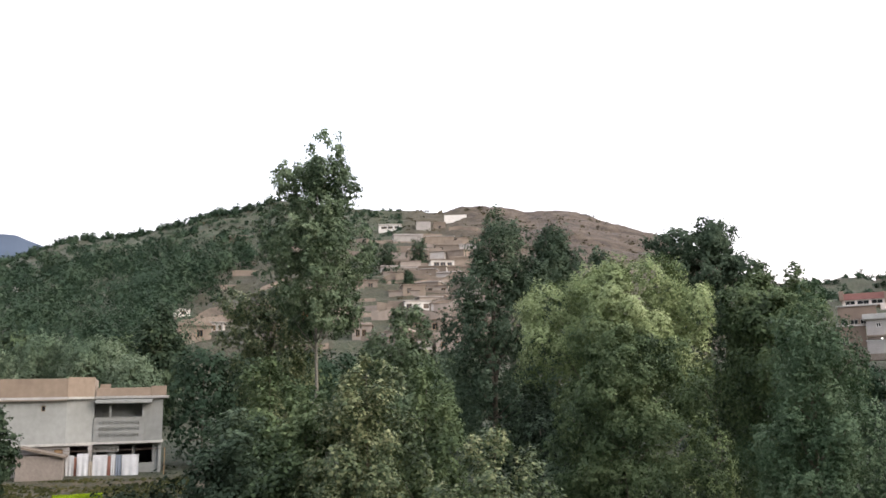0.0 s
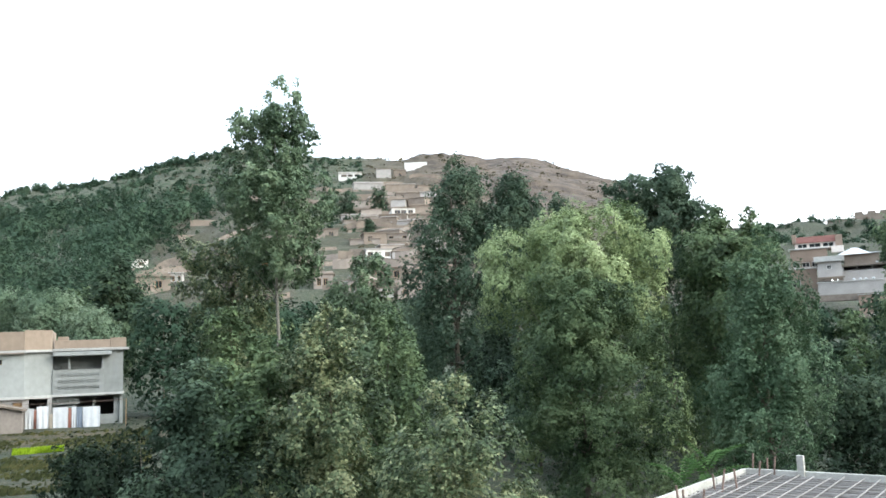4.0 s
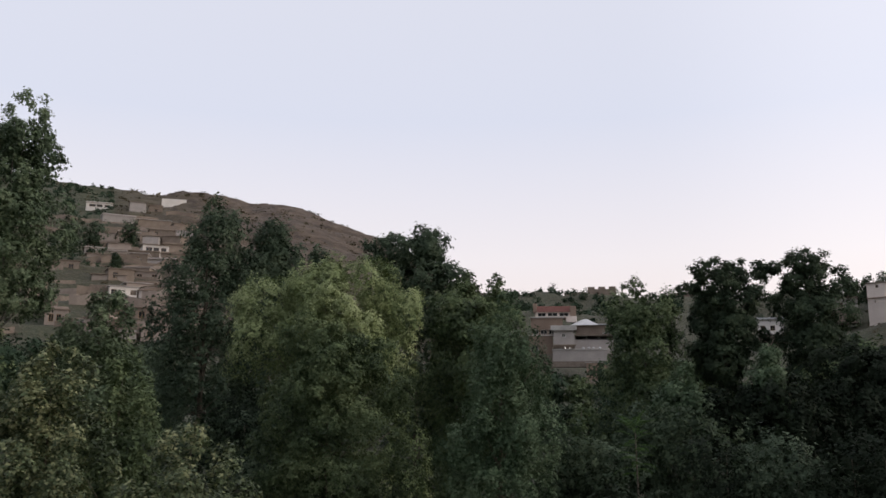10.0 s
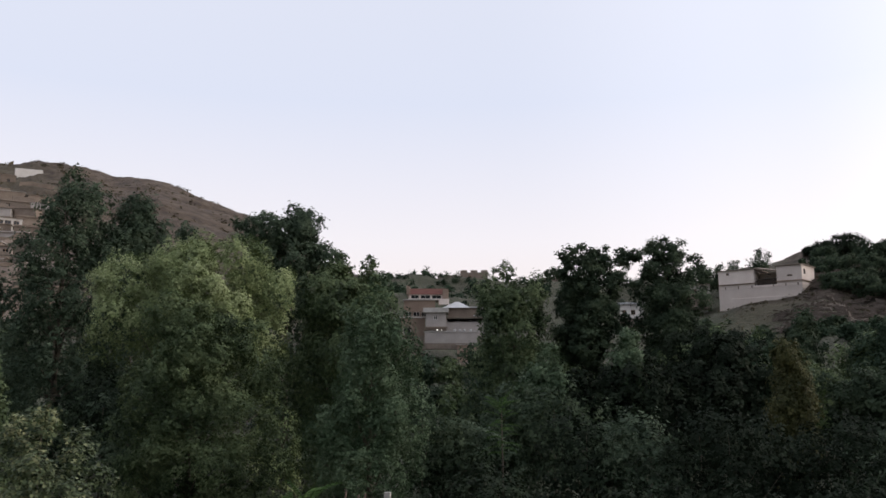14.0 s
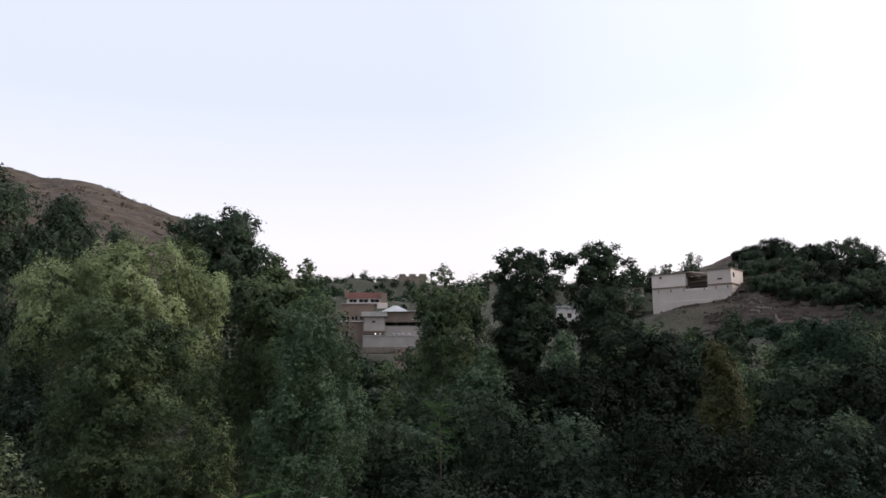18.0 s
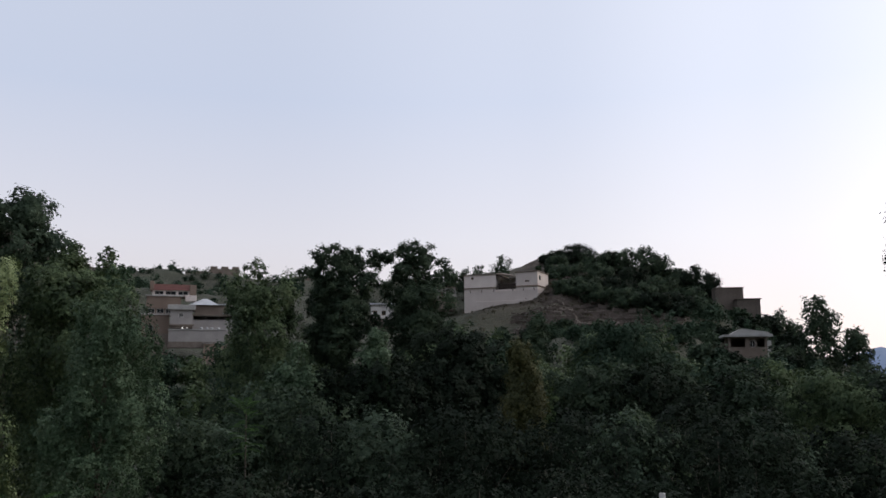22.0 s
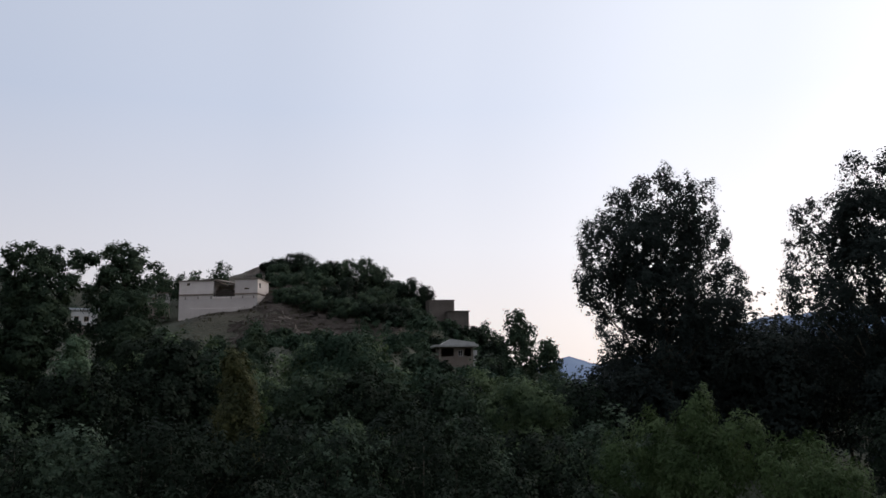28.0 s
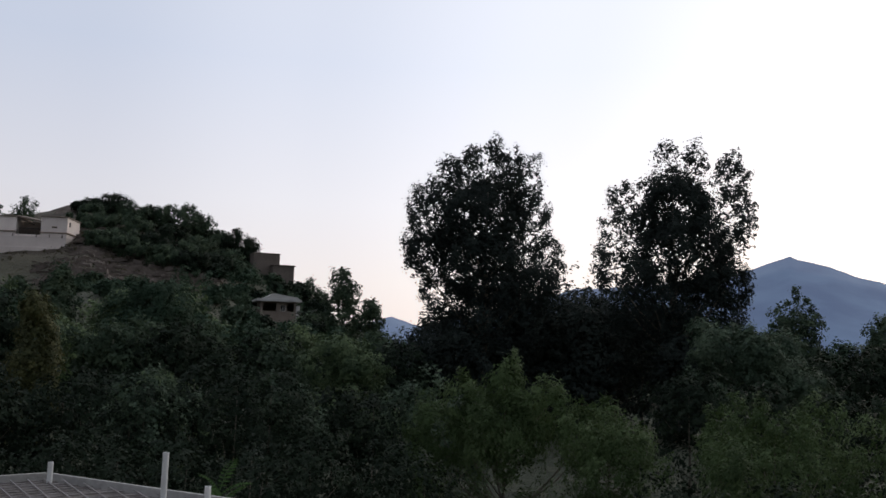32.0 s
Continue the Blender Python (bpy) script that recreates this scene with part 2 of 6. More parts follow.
def ground_material():
    """Soil, dry slope and scrub, mixed by the cover that the ground carries."""
    m, n, l, p = nodes_of("ground_cover")
    at, co = n.new("ShaderNodeVertexColor"), n.new("ShaderNodeTexCoord")
    at.layer_name = "cover"
    split = n.new("ShaderNodeSeparateColor")
    l.new(at.outputs[0], split.inputs[0])
    noises = []
    for s in (0.02, 0.16, 1.1):
        t = n.new("ShaderNodeTexNoise")
        t.inputs["Scale"].default_value, t.inputs["Detail"].default_value, t.inputs["Roughness"].default_value = s, 10, 0.65
        l.new(co.outputs["Object"], t.inputs["Vector"])
        noises.append(t)
    dry = ramp(n, [(0.34, (0.021, 0.014, 0.010)), (0.5, (0.056, 0.0375, 0.0265)), (0.68, (0.118, 0.083, 0.060))])
    green = ramp(n, [(0.32, (0.015, 0.022, 0.011)), (0.52, (0.034, 0.042, 0.022)), (0.74, (0.075, 0.07, 0.043))])
    soil = ramp(n, [(0.3, (0.024, 0.029, 0.011)), (0.5, (0.055, 0.044, 0.023)), (0.72, (0.11, 0.077, 0.046))])
    l.new(noises[1].outputs["Fac"], dry.inputs[0])
    l.new(noises[2].outputs["Fac"], green.inputs[0])
    l.new(noises[2].outputs["Fac"], soil.inputs[0])
    edge = n.new("ShaderNodeMath")
    edge.operation = "MULTIPLY_ADD"
    edge.inputs[1].default_value = 1.6
    edge.inputs[2].default_value = -0.8
    l.new(noises[1].outputs["Fac"], edge.inputs[0])
    sumup = n.new("ShaderNodeMath")
    sumup.use_clamp = True
    l.new(edge.outputs[0], sumup.inputs[0])
    l.new(split.outputs["Green"], sumup.inputs[1])
    a, b = n.new("ShaderNodeMixRGB"), n.new("ShaderNodeMixRGB")
    l.new(sumup.outputs[0], a.inputs[0])
    l.new(dry.outputs[0], a.inputs[1])
    l.new(green.outputs[0], a.inputs[2])
    l.new(split.outputs["Blue"], b.inputs[0])
    l.new(a.outputs[0], b.inputs[1])
    l.new(soil.outputs[0], b.inputs[2])
    l.new(b.outputs[0], p.inputs["Base Color"])
    bump = n.new("ShaderNodeBump")
    bump.inputs["Strength"].default_value, bump.inputs["Distance"].default_value = 0.8, 0.6
    l.new(noises[2].outputs["Fac"], bump.inputs["Height"])
    l.new(bump.outputs[0], p.inputs["Normal"])
    p.inputs["Roughness"].default_value = 0.95
    return m


GROUND = ground_material()


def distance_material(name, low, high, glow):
    """Mountains many kilometres off, with blue evening haze painted in as colour and glow."""
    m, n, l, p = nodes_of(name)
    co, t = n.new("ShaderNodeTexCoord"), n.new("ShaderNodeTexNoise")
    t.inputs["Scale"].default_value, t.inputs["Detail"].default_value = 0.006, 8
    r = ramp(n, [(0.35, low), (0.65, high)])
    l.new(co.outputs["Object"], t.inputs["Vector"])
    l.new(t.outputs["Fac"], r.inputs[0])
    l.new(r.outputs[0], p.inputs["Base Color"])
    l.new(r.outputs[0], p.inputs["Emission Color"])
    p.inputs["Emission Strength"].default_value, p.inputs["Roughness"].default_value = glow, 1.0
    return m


FAR_DIM = distance_material("haze_grey_blue_mountain", (0.03, 0.045, 0.075), (0.04, 0.06, 0.095), 0.22)
FAR_BLUE = distance_material("haze_blue_mountain", (0.07, 0.10, 0.17), (0.09, 0.13, 0.205), 0.5)


# ---- helpers for shapes ----
def spot(bearing, distance):
    """Plan position by compass bearing (degrees to the right of +y) and distance from the lookout."""
    return distance * math.sin(radians(bearing)), distance * math.cos(radians(bearing))


def level(rise, distance):
    """The height of what stands so many degrees above eye level at a distance."""
    return EYE + distance * math.tan(radians(rise))


def part(name, bm, material, parent, label="", at=None):
    mesh = bpy.data.meshes.new(name)
    bm.to_mesh(mesh)
    bm.free()
    mesh.materials.append(material)
    ob = new(name, mesh)
    if parent:
        ob.parent = parent
    if at is not None:
        ob.matrix_local = at
    return tagged(ob, label)


def add_box(bm, x0, y0, z0, x1, y1, z1, bevel=0.0):
    made = bmesh.ops.create_cube(bm, size=1.0, matrix=Matrix.LocRotScale(((x0 + x1) / 2, (y0 + y1) / 2, (z0 + z1) / 2), None, (x1 - x0, y1 - y0, z1 - z0)))
    if bevel:
        edges = list({e for v in made["verts"] for e in v.link_edges})
        bmesh.ops.bevel(bm, geom=edges, offset=bevel, segments=1, affect="EDGES")


def box(x0, y0, z0, x1, y1, z1, bevel=0.0):
    bm = bmesh.new()
    add_box(bm, x0, y0, z0, x1, y1, z1, bevel)
    return bm


def tube_data(points, radii, sides=6):
    """Vertices and faces of a tapered tube along points."""
    verts, faces = [], []
    pts = [Vector(p) for p in points]
    for i, p in enumerate(pts):
        d = (pts[min(i + 1, len(pts) - 1)] - pts[max(i - 1, 0)]).normalized()
        a = d.orthogonal().normalized()
        b = d.cross(a)
        for k in range(sides):
            w = 2 * math.pi * k / sides
            verts.append(p + (a * math.cos(w) + b * math.sin(w)) * radii[i])
    for i in range(len(pts) - 1):
        for k in range(sides):
            k2 = (k + 1) % sides
            faces.append((i * sides + k, i * sides + k2, (i + 1) * sides + k2, (i + 1) * sides + k))
    faces.append(tuple(range(sides))[::-1])
    faces.append(tuple(range((len(pts) - 1) * sides, len(pts) * sides)))
    return verts, faces


def mesh_of(name, verts, faces, material, smooth=False):
    mesh = bpy.data.meshes.new(name)
    mesh.from_pydata([tuple(v) for v in verts], [], faces)
    mesh.materials.append(material)
    if smooth:
        mesh.polygons.foreach_set("use_smooth", [True] * len(mesh.polygons))
    mesh.update()
    return mesh


# ---- the ground ----
# Skyline of the hills: bearing, degrees above eye level, distance of the crest.
# Hills behind the lookout are unseen, added to block low skylight.
SKYLINE = np.array([
    (-180, 19.0, 520), (-120, 18.0, 560), (-75, 9.0, 640), (-45, 5.5, 680), (-28.7, 9.0, 650), (-26.3, 9.8, 630), (-24.8, 10.4, 620), (-22, 10.8, 610), (-19.4, 11.4, 600), (-16.7, 12.4, 590),
    (-13.5, 13.0, 570), (-11.7, 13.6, 560), (-8, 13.5, 545), (-4.3, 13.2, 530), (-2.5, 13.4, 525), (-0.2, 13.0, 520), (1.2, 13.3, 510), (4.2, 13.4, 500), (6.0, 12.9, 490), (8.3, 12.9, 480), (10, 12.5, 475), (12.1, 11.9, 470), (13.9, 11.3, 460),
    (16, 10.1, 445), (18, 8.4, 430), (21, 7.2, 380), (24, 6.9, 330), (34, 6.5, 290), (45, 6.6, 270), (50, 7.3, 255), (52.5, 8.3, 250), (56, 7.6, 250),
    (59.5, 6.7, 250), (63, 5.1, 240), (65.5, 3.5, 240), (68, 1.6, 240), (73, -0.4, 260), (85, -0.5, 400), (126, -0.6, 400), (150, 11.0, 460), (180, 19.0, 520)])


def ground_height(x, y, rough=True):
    r, b = math.hypot(x, y), math.degrees(math.atan2(x, y))
    rise, crest = np.interp(b, SKYLINE[:, 0], SKYLINE[:, 1]), np.interp(b, SKYLINE[:, 0], SKYLINE[:, 2])
    top = EYE + crest * math.tan(radians(rise))
    near = float(np.interp(r, [0, 30, 60, 110], [0.0, 0.8, 2.7, 5.0])) if b < 60 else float(np.interp(r, [0, 60, 400], [0, 0.6, 3.0]))
    if 40 < b < 75:
        k = (b - 40) / 35
        near = (1 - k) * float(np.interp(r, [0, 30, 60, 110], [0.0, 0.8, 2.7, 5.0])) + k * float(np.interp(r, [0, 60, 400], [0, 0.6, 3.0]))
    u = (r - 110) / (crest - 110)
    if u <= 0:
        z = near
    elif u <= 1:
        z = near + (top - near) * u ** 1.1
    else:
        z = top * max(0.0, 1 - (u - 1) * 0.9) ** 1.5 if top > 0 else top
    if 42 < b < 53:
        z += 1.7 * math.exp(-((b - 47.0) / 2.3) ** 2 - ((r - 190) / 9) ** 2)
    steep = max(0.0, min(1.0, u * 3)) * min(1.0, max(0.0, top) / 30)
    if rough and u > 0:
        if -22 < b < 7 and u < 1:
            step = 3.6
            k = min(1.0, min(b + 22, 7 - b) / 4) * 0.75
            f = (z / step) % 1.0
            z += k * (step * (math.floor(z / step) + max(0.0, (f - 0.75) / 0.25)) - z + step * 0.35)
        fade = 1.0 if u < 0.85 else 0.75
        z += steep * fade * (noise.fractal(Vector((x * 0.012, y * 0.012, 3.1)), 1.0, 2.0, 5) * 5.0 + noise.fractal(Vector((x * 0.05, y * 0.05, 0.4)), 1.0, 2.0, 4) * (1.5 if u < 0.8 else 3.0))
        if 52.5 < b < 62 and 0.3 < u < 0.8:
            z += min(1.0, b - 52.5) * 1.3 * noise.fractal(Vector((x * 0.11, y * 0.11, 7.0)), 0.8, 2.1, 4)
    elif rough:
        z += noise.noise(Vector((x * 0.08, y * 0.08, 1.0))) * 0.25
    return z


def build_ground():
    bearings = [*np.arange(-180, -40, 7.0), *np.arange(-40, 80, 0.4), *np.arange(80, 110, 1.0), *np.arange(110, 180, 7.0)]
    rings = [4.0 * 1.055 ** i for i in range(54)] + [72 + 3.4 * i for i in range(160)] + [616 + 12 * i for i in range(6)] + [690 * 1.16 ** i for i in range(15)]
    verts, cover, faces = [(0, 0, ground_height(0, 0))], [(0, 1, 0, 1)], []
    for r in rings:
        for b in bearings:
            x, y = spot(b, r)
            z = ground_height(x, y)
            verts.append((x, y, z))
            crest = np.interp(b, SKYLINE[:, 0], SKYLINE[:, 2])
            u = (r - 110) / (crest - 110)
            green = 0.85
            if -22 < b < 22:
                bare = np.interp(b, [-20, -9, -4, 0, 3, 8, 22], [0.0, 0.1, 0.35, 0.7, 0.9, 1.0, 0.9])
                green = 1 - bare * np.interp(u, [0.05, 0.2, 1], [0.2, 0.9, 1.0])
                if b < -3:
                    green = max(green, np.interp(u, [0.4, 0.6], [0, 0.95]))
                if -17 < b < -8 and 0.08 < u < 0.5:
                    green = 0.62
            if 47 < b < 62:
                green = 1 - np.interp(u, [0.25, 0.5, 0.62, 1.0], [0.1, 0.4, 0.75, 0.6])
            if r < 115:
                green = 2.0
            soil = (0.8 if 54.5 < r < 60 else 0.5 if 40.8 < r < 42.2 else 0.12 if 30 < r < 50 else 0.0) if -35 < b < -12 else 0.0
            cover.append((0, float(green), soil, 1))
    n = len(bearings)
    for k in range(n):
        faces.append((0, 1 + (k + 1) % n, 1 + k))
    for i in range(len(rings) - 1):
        for k in range(n):
            a, b2 = 1 + i * n + k, 1 + i * n + (k + 1) % n
            faces.append((a, b2, b2 + n, a + n))
    mesh = mesh_of("ground", verts, faces, GROUND, smooth=True)
    layer = mesh.color_attributes.new("cover", "FLOAT_COLOR", "POINT")
    layer.data.foreach_set("color", np.array(cover, dtype=np.float32).ravel())
    tagged(new("ground", mesh), "valley floor rising to terraced dry brown and scrubby hillsides", "ground", kind="structure")


build_ground()


def far_range(name, label, bearings, rises, distance, depth, seed, material):
    """A far mountain range as a solid ridge between bearings."""
    verts, faces, steps, rows = [], [], 120, 12
    for i in range(steps + 1):
        b = bearings[0] + (bearings[-1] - bearings[0]) * i / steps
        top = distance * math.tan(radians(float(np.interp(b, bearings, rises)) + 0.14 * noise.fractal(Vector((b * 0.7, seed, 0)), 0.9, 2.0, 5)))
        for k in range(rows + 1):
            w = k / rows * 2 - 1
            r = distance + w * depth
            x, y = spot(b, r)
            z = top * (1 - abs(w)) ** 0.9
            z += noise.fractal(Vector((x * 0.004, y * 0.004, seed)), 1.0, 2.0, 5) * 16 * (1 - abs(w)) ** 0.5 * (1 if k != rows // 2 else 0.3)
            verts.append((x, y, EYE - 40 + z + 40 * (1 - abs(w))))
    for i in range(steps):
        for k in range(rows):
            a = i * (rows + 1) + k
            faces.append((a, a + 1, a + rows + 2, a + rows + 1))
    tagged(new(name, mesh_of(name, verts, faces, material, True)), label, "mountain", kind="structure")


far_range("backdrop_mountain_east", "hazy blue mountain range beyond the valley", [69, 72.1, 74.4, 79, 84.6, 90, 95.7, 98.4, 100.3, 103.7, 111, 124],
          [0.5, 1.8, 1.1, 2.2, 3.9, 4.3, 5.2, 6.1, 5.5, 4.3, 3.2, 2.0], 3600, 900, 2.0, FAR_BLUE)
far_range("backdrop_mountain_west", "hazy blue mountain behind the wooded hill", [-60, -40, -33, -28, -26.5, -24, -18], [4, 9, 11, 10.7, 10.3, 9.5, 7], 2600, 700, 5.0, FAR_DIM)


# ---- trees ----
def envelope(kind, t, w):
    if kind == "poplar":
        return w * min(1.0, (1 - t) * 1.9 + 0.08) ** 0.75 * min(1.0, 0.45 + t * 2.2)
    if kind == "ovate":
        return w * math.sin(math.pi * (t * 0.72 + 0.2)) ** 0.6
    if kind == "egg":
        return w * max(0.05, math.sin(math.pi * min(0.985, t * 0.75 + 0.2))) ** 0.62
    if kind == "spire":
        return w * max(0.06, math.sin(math.pi * min(0.985, t * 0.8 + 0.2))) ** 0.9
    if kind == "dome":
        return w * math.sqrt(max(0.04, 1 - t ** 2.4)) * min(1.0, 0.7 + t)
    if kind == "column":
        return w * min(1.0, (1 - t) * 2.6 + 0.12) ** 0.7 * min(1.0, 0.55 + t * 2)
    if kind == "shrub":
        return w * math.sqrt(max(0.05, 1 - t * t))
    if kind == "fir":
        return w * (1 - t * 0.93)
    return w * math.sqrt(max(0.06, 1 - (2 * t - 0.85) ** 2 * 0.8))


def crown_data(rng, kind, low, high, w, count, leaf, droop=0.0, lobes=34, airy=1.0, plume=0.0, flat=0.9, fill=0.0, kite=False, calm=0.38):
    """Leaves of a crown between two heights: lobes of foliage, each a cloud of small sprays; plumes stretch the lobes up and outwards."""
    centres, radii = [], []
    turn0 = rng.random() * 6.28
    for i in range(lobes):
        t = (i + rng.random()) / lobes
        env = envelope(kind, t, w)
        ang = turn0 + i * 2.39996 + rng.normal() * 0.25
        inner = i % 3 == 2
        size = min(max(env * (0.34 + 0.2 * rng.random()), w * 0.12), (high - low) * 0.3) * airy
        rad = env * 0.3 * rng.random() if inner else max(0.0, env - size * (0.35 + 0.75 * rng.random()))
        z = min(low + (high - low) * t, high - size * (0.75 + plume * 0.85))
        centres.append((rad * math.cos(ang), rad * math.sin(ang), max(z, size * 0.5)))
        radii.append(size)
    centres, radii = np.array(centres), np.array(radii)
    away = centres - np.array([0, 0, low * 0.4 + high * 0.45])
    away /= np.linalg.norm(away, axis=1)[:, None] + 1e-6
    return spread_leaves(rng, centres, radii, away, w, count, leaf, droop, plume, flat, kite, calm, fill, lambda n: core_points(rng, kind, low, high, w, n)), centres, radii


def core_points(rng, kind, low, high, w, m):
    t = rng.random(m) ** 1.15 * 0.93
    ang, env = rng.random(m) * 6.28, np.array([envelope(kind, v, w) for v in np.linspace(0, 1, 33)])[(t * 32).astype(int)]
    rad = env * 0.78 * np.sqrt(rng.random(m))
    return np.stack([rad * np.cos(ang), rad * np.sin(ang), low + (high - low) * t], 1)


def spread_leaves(rng, centres, radii, faces_out, w, count, leaf, droop=0.0, plume=0.0, flat=0.9, kite=False, calm=0.38, fill=0.0, core=None, per=6, tight=0.85, solids=None):
    """Small sprays of leaves over the shells of the lobes; each leaf turns outwards from its lobe and from the mass that the lobe sits on."""
    m = max(1, count // per) * (1 if solids is None else 3)
    share = radii ** (2.0 if solids is None else 1.2)
    pick = rng.choice(len(radii), m, p=share / share.sum())
    way = rng.normal(size=(m, 3))
    way /= np.linalg.norm(way, axis=1)[:, None]
    way[:, 2] = np.where(rng.random(m) < 0.35, np.abs(way[:, 2]), way[:, 2])
    shell = 0.45 + 0.62 * rng.random(m) ** 0.7
    twig = way * (radii[pick] * shell)[:, None] * np.array([1, 1, flat])
    if plume:
        flat_out = centres[:, :2] / (np.linalg.norm(centres[:, :2], axis=1)[:, None] + 0.3 * w)
        axis = np.concatenate([flat_out * 0.55, np.ones((len(radii), 1))], 1)
        axis /= np.linalg.norm(axis, axis=1)[:, None]
        axis = axis[pick]
        along = (twig * axis).sum(1)
        reach = along / radii[pick]
        thin = np.clip(1.1 - 0.5 * reach, 0.4, 1.3)
        side = (twig - axis * along[:, None]) * thin[:, None]
        twig = side + axis * (along * (1 + plume * 0.8))[:, None]
    twig = twig + centres[pick]
    if fill:
        inner = rng.random(m) < fill
        twig[inner] = core(m)[inner]
    if solids is not None:  # the heart of a crown is bare: leaves grow where the light reaches
        deep = np.full(m, 9.0)
        for x, y, z, hw, hh in solids:
            deep = np.minimum(deep, np.linalg.norm((twig - np.array([x, y, z])) / np.array([hw, hw, hh]), axis=1))
        keep = np.flatnonzero((deep > 0.72) | (rng.random(m) < 0.08 + 0.3 * np.clip(deep, 0, 1) ** 3))[: max(1, count // per)]
        m = len(keep)
        pick, way, twig = pick[keep], way[keep], twig[keep]
    c = np.repeat(twig, per, 0) + rng.normal(size=(m * per, 3)) * leaf * tight
    out = way if faces_out is None else way * 0.7 + faces_out[pick] * 0.6
    out = np.repeat(out, per, 0)
    if droop:
        c[:, 2] -= np.abs(rng.normal(size=m * per)) * droop
    nrm = out * 1.0 + np.array([0, 0, 0.2]) + rng.normal(size=(m * per, 3)) * calm
    nrm /= np.linalg.norm(nrm, axis=1)[:, None]
    a = rng.normal(size=(m * per, 3))
    if droop:
        a[:, 2] -= 1.5
    a -= nrm * (a * nrm).sum(1)[:, None]
    a /= np.linalg.norm(a, axis=1)[:, None] + 1e-9
    b = np.cross(nrm, a)
    size = leaf * (0.6 + 0.8 * rng.random((m * per, 1)))
    la, lb = (0.95, 0.36) if droop else (0.72, 0.62)
    tris = np.stack([c - a * size * la * 0.7 + b * size * lb, c + a * size * la, c - a * size * la * 0.7 - b * size * lb], 1)
    if kite:
        tris = np.stack([c - a * size * la * 0.85, c + b * size * lb - a * size * 0.1, c + a * size * la, c - b * size * lb - a * size * 0.1], 1)
    return tris.reshape(-1, 3)


def mass_lobes(rng, masses, base, lobe, many):
    """Lobes of a crown that is built from a few leafy masses (across, height over the valley, half width, half height), made full all round the trunk."""
    reach = max(abs(x) + hw for x, z, hw, hh in masses)
    solids = []
    for x, z, hw, hh in masses:
        slack = max(0.0, reach - hw)
        solids.append((x, slack * (rng.random() - 0.5) * 0.9, z, hw, hh))
        if hw > 0.3 * reach:
            for turn in (60 + 60 * rng.random(), -60 - 60 * rng.random()):
                q = max(abs(x), reach * 0.3) * 0.95
                solids.append((q * math.cos(radians(turn)) * (1 if x > 0 else -1), q * math.sin(radians(turn)), z - hh * 0.15, hw * 0.82, hh * 0.85))
    centres, radii, outs = [], [], []
    for x, y, z, hw, hh in solids:
        n = many if hw > 0.3 * reach else max(3, many // 2)
        spin = rng.random() * 6.28
        for i in range(n):
            up = 1 - 2 * (i + 0.5) / n
            ang = spin + i * 2.39996 + rng.normal() * 0.3
            flat_r = math.sqrt(1 - up * up)
            d = np.array([flat_r * math.cos(ang), flat_r * math.sin(ang), up])
            k = 0.7 + 0.15 * rng.normal()
            r = lobe * min(hw, hh) * (0.6 + 0.85 * rng.random())
            c = np.array([x, y, z - base]) + d * k * np.array([hw, hw, hh])
            if c[2] < r * 0.5:
                continue
            centres.append(c)
            radii.append(r)
            outs.append(d * np.array([hh, hh, hw]) / max(hw, hh))
    return np.array(centres), np.array(radii), np.array(outs), np.array([(x, y, z - base, hw, hh) for x, y, z, hw, hh in solids])


def crown_tree(name, label, bearing, distance, masses, leaves, count, leaf, category="tree", group="", skirt=0, lobe=0.46, many=13, plume=0.0, flat=0.9, kite=False, calm=0.25, droop=0.0, stems=1, bark=BARK, trunk=0.012, per=6, tight=0.85, seed=0, bole=0.3, wood=34):
    """A tree whose crown is made of leafy masses; a skirt carries them down to the ground."""
    rng = np.random.default_rng(seed + int(abs(bearing) * 100) + int(distance * 7) + len(label))
    x, y = spot(bearing, distance)
    base = ground_height(x, y)
    masses = list(masses)
    low = min(masses, key=lambda q: q[1])
    for i in range(skirt):
        z = low[1] - (low[1] - base) * (i + 0.7) / skirt
        masses.append((low[0] + rng.normal() * 0.2 * low[2], z, low[2] * (1.0 - 0.1 * i), max(low[3] * 0.8, (low[1] - base) / skirt * 0.7)))
    centres, radii, outs, solids = mass_lobes(rng, masses, base, lobe, many)
    knots = solids[:24, :3]
    top = max(z + hh for x2, z, hw, hh in masses) - base
    reach = max(abs(q[0]) + q[2] for q in masses)
    verts = spread_leaves(rng, centres, radii, outs, reach, count, leaf, droop, plume, flat, kite, calm, per=per, tight=tight, solids=solids)
    verts[:, 2] = np.maximum(verts[:, 2], 0.03)
    root = new(name)
    root.matrix_world = pose(x, y, base, 0, 0, -bearing)
    far = distance > 70
    pieces = wood_data(rng, top * 0.92, top * bole, max(0.05, top * trunk), knots if far or len(centres) < 40 else np.concatenate([knots, centres[:: max(1, len(centres) // 26)]]), stems, min(wood, 12 if far else 34))
    if wood < 10:  # a bush keeps its wood in one part
        pieces = [([q for v, f in pieces for q in v], [tuple(i + o for i in q) for o, (v, f) in zip(np.cumsum([0] + [len(v) for v, f in pieces]), pieces) for q in f])]
    for i, (v, f) in enumerate(pieces):
        limb = "trunk" if i < stems else "limb"
        new(limb, mesh_of(limb, v, f, bark, True)).parent = root
    new("crown", leaf_mesh("crown", verts, leaves, 4 if kite else 3)).parent = root
    return tagged(root, label, category, group)


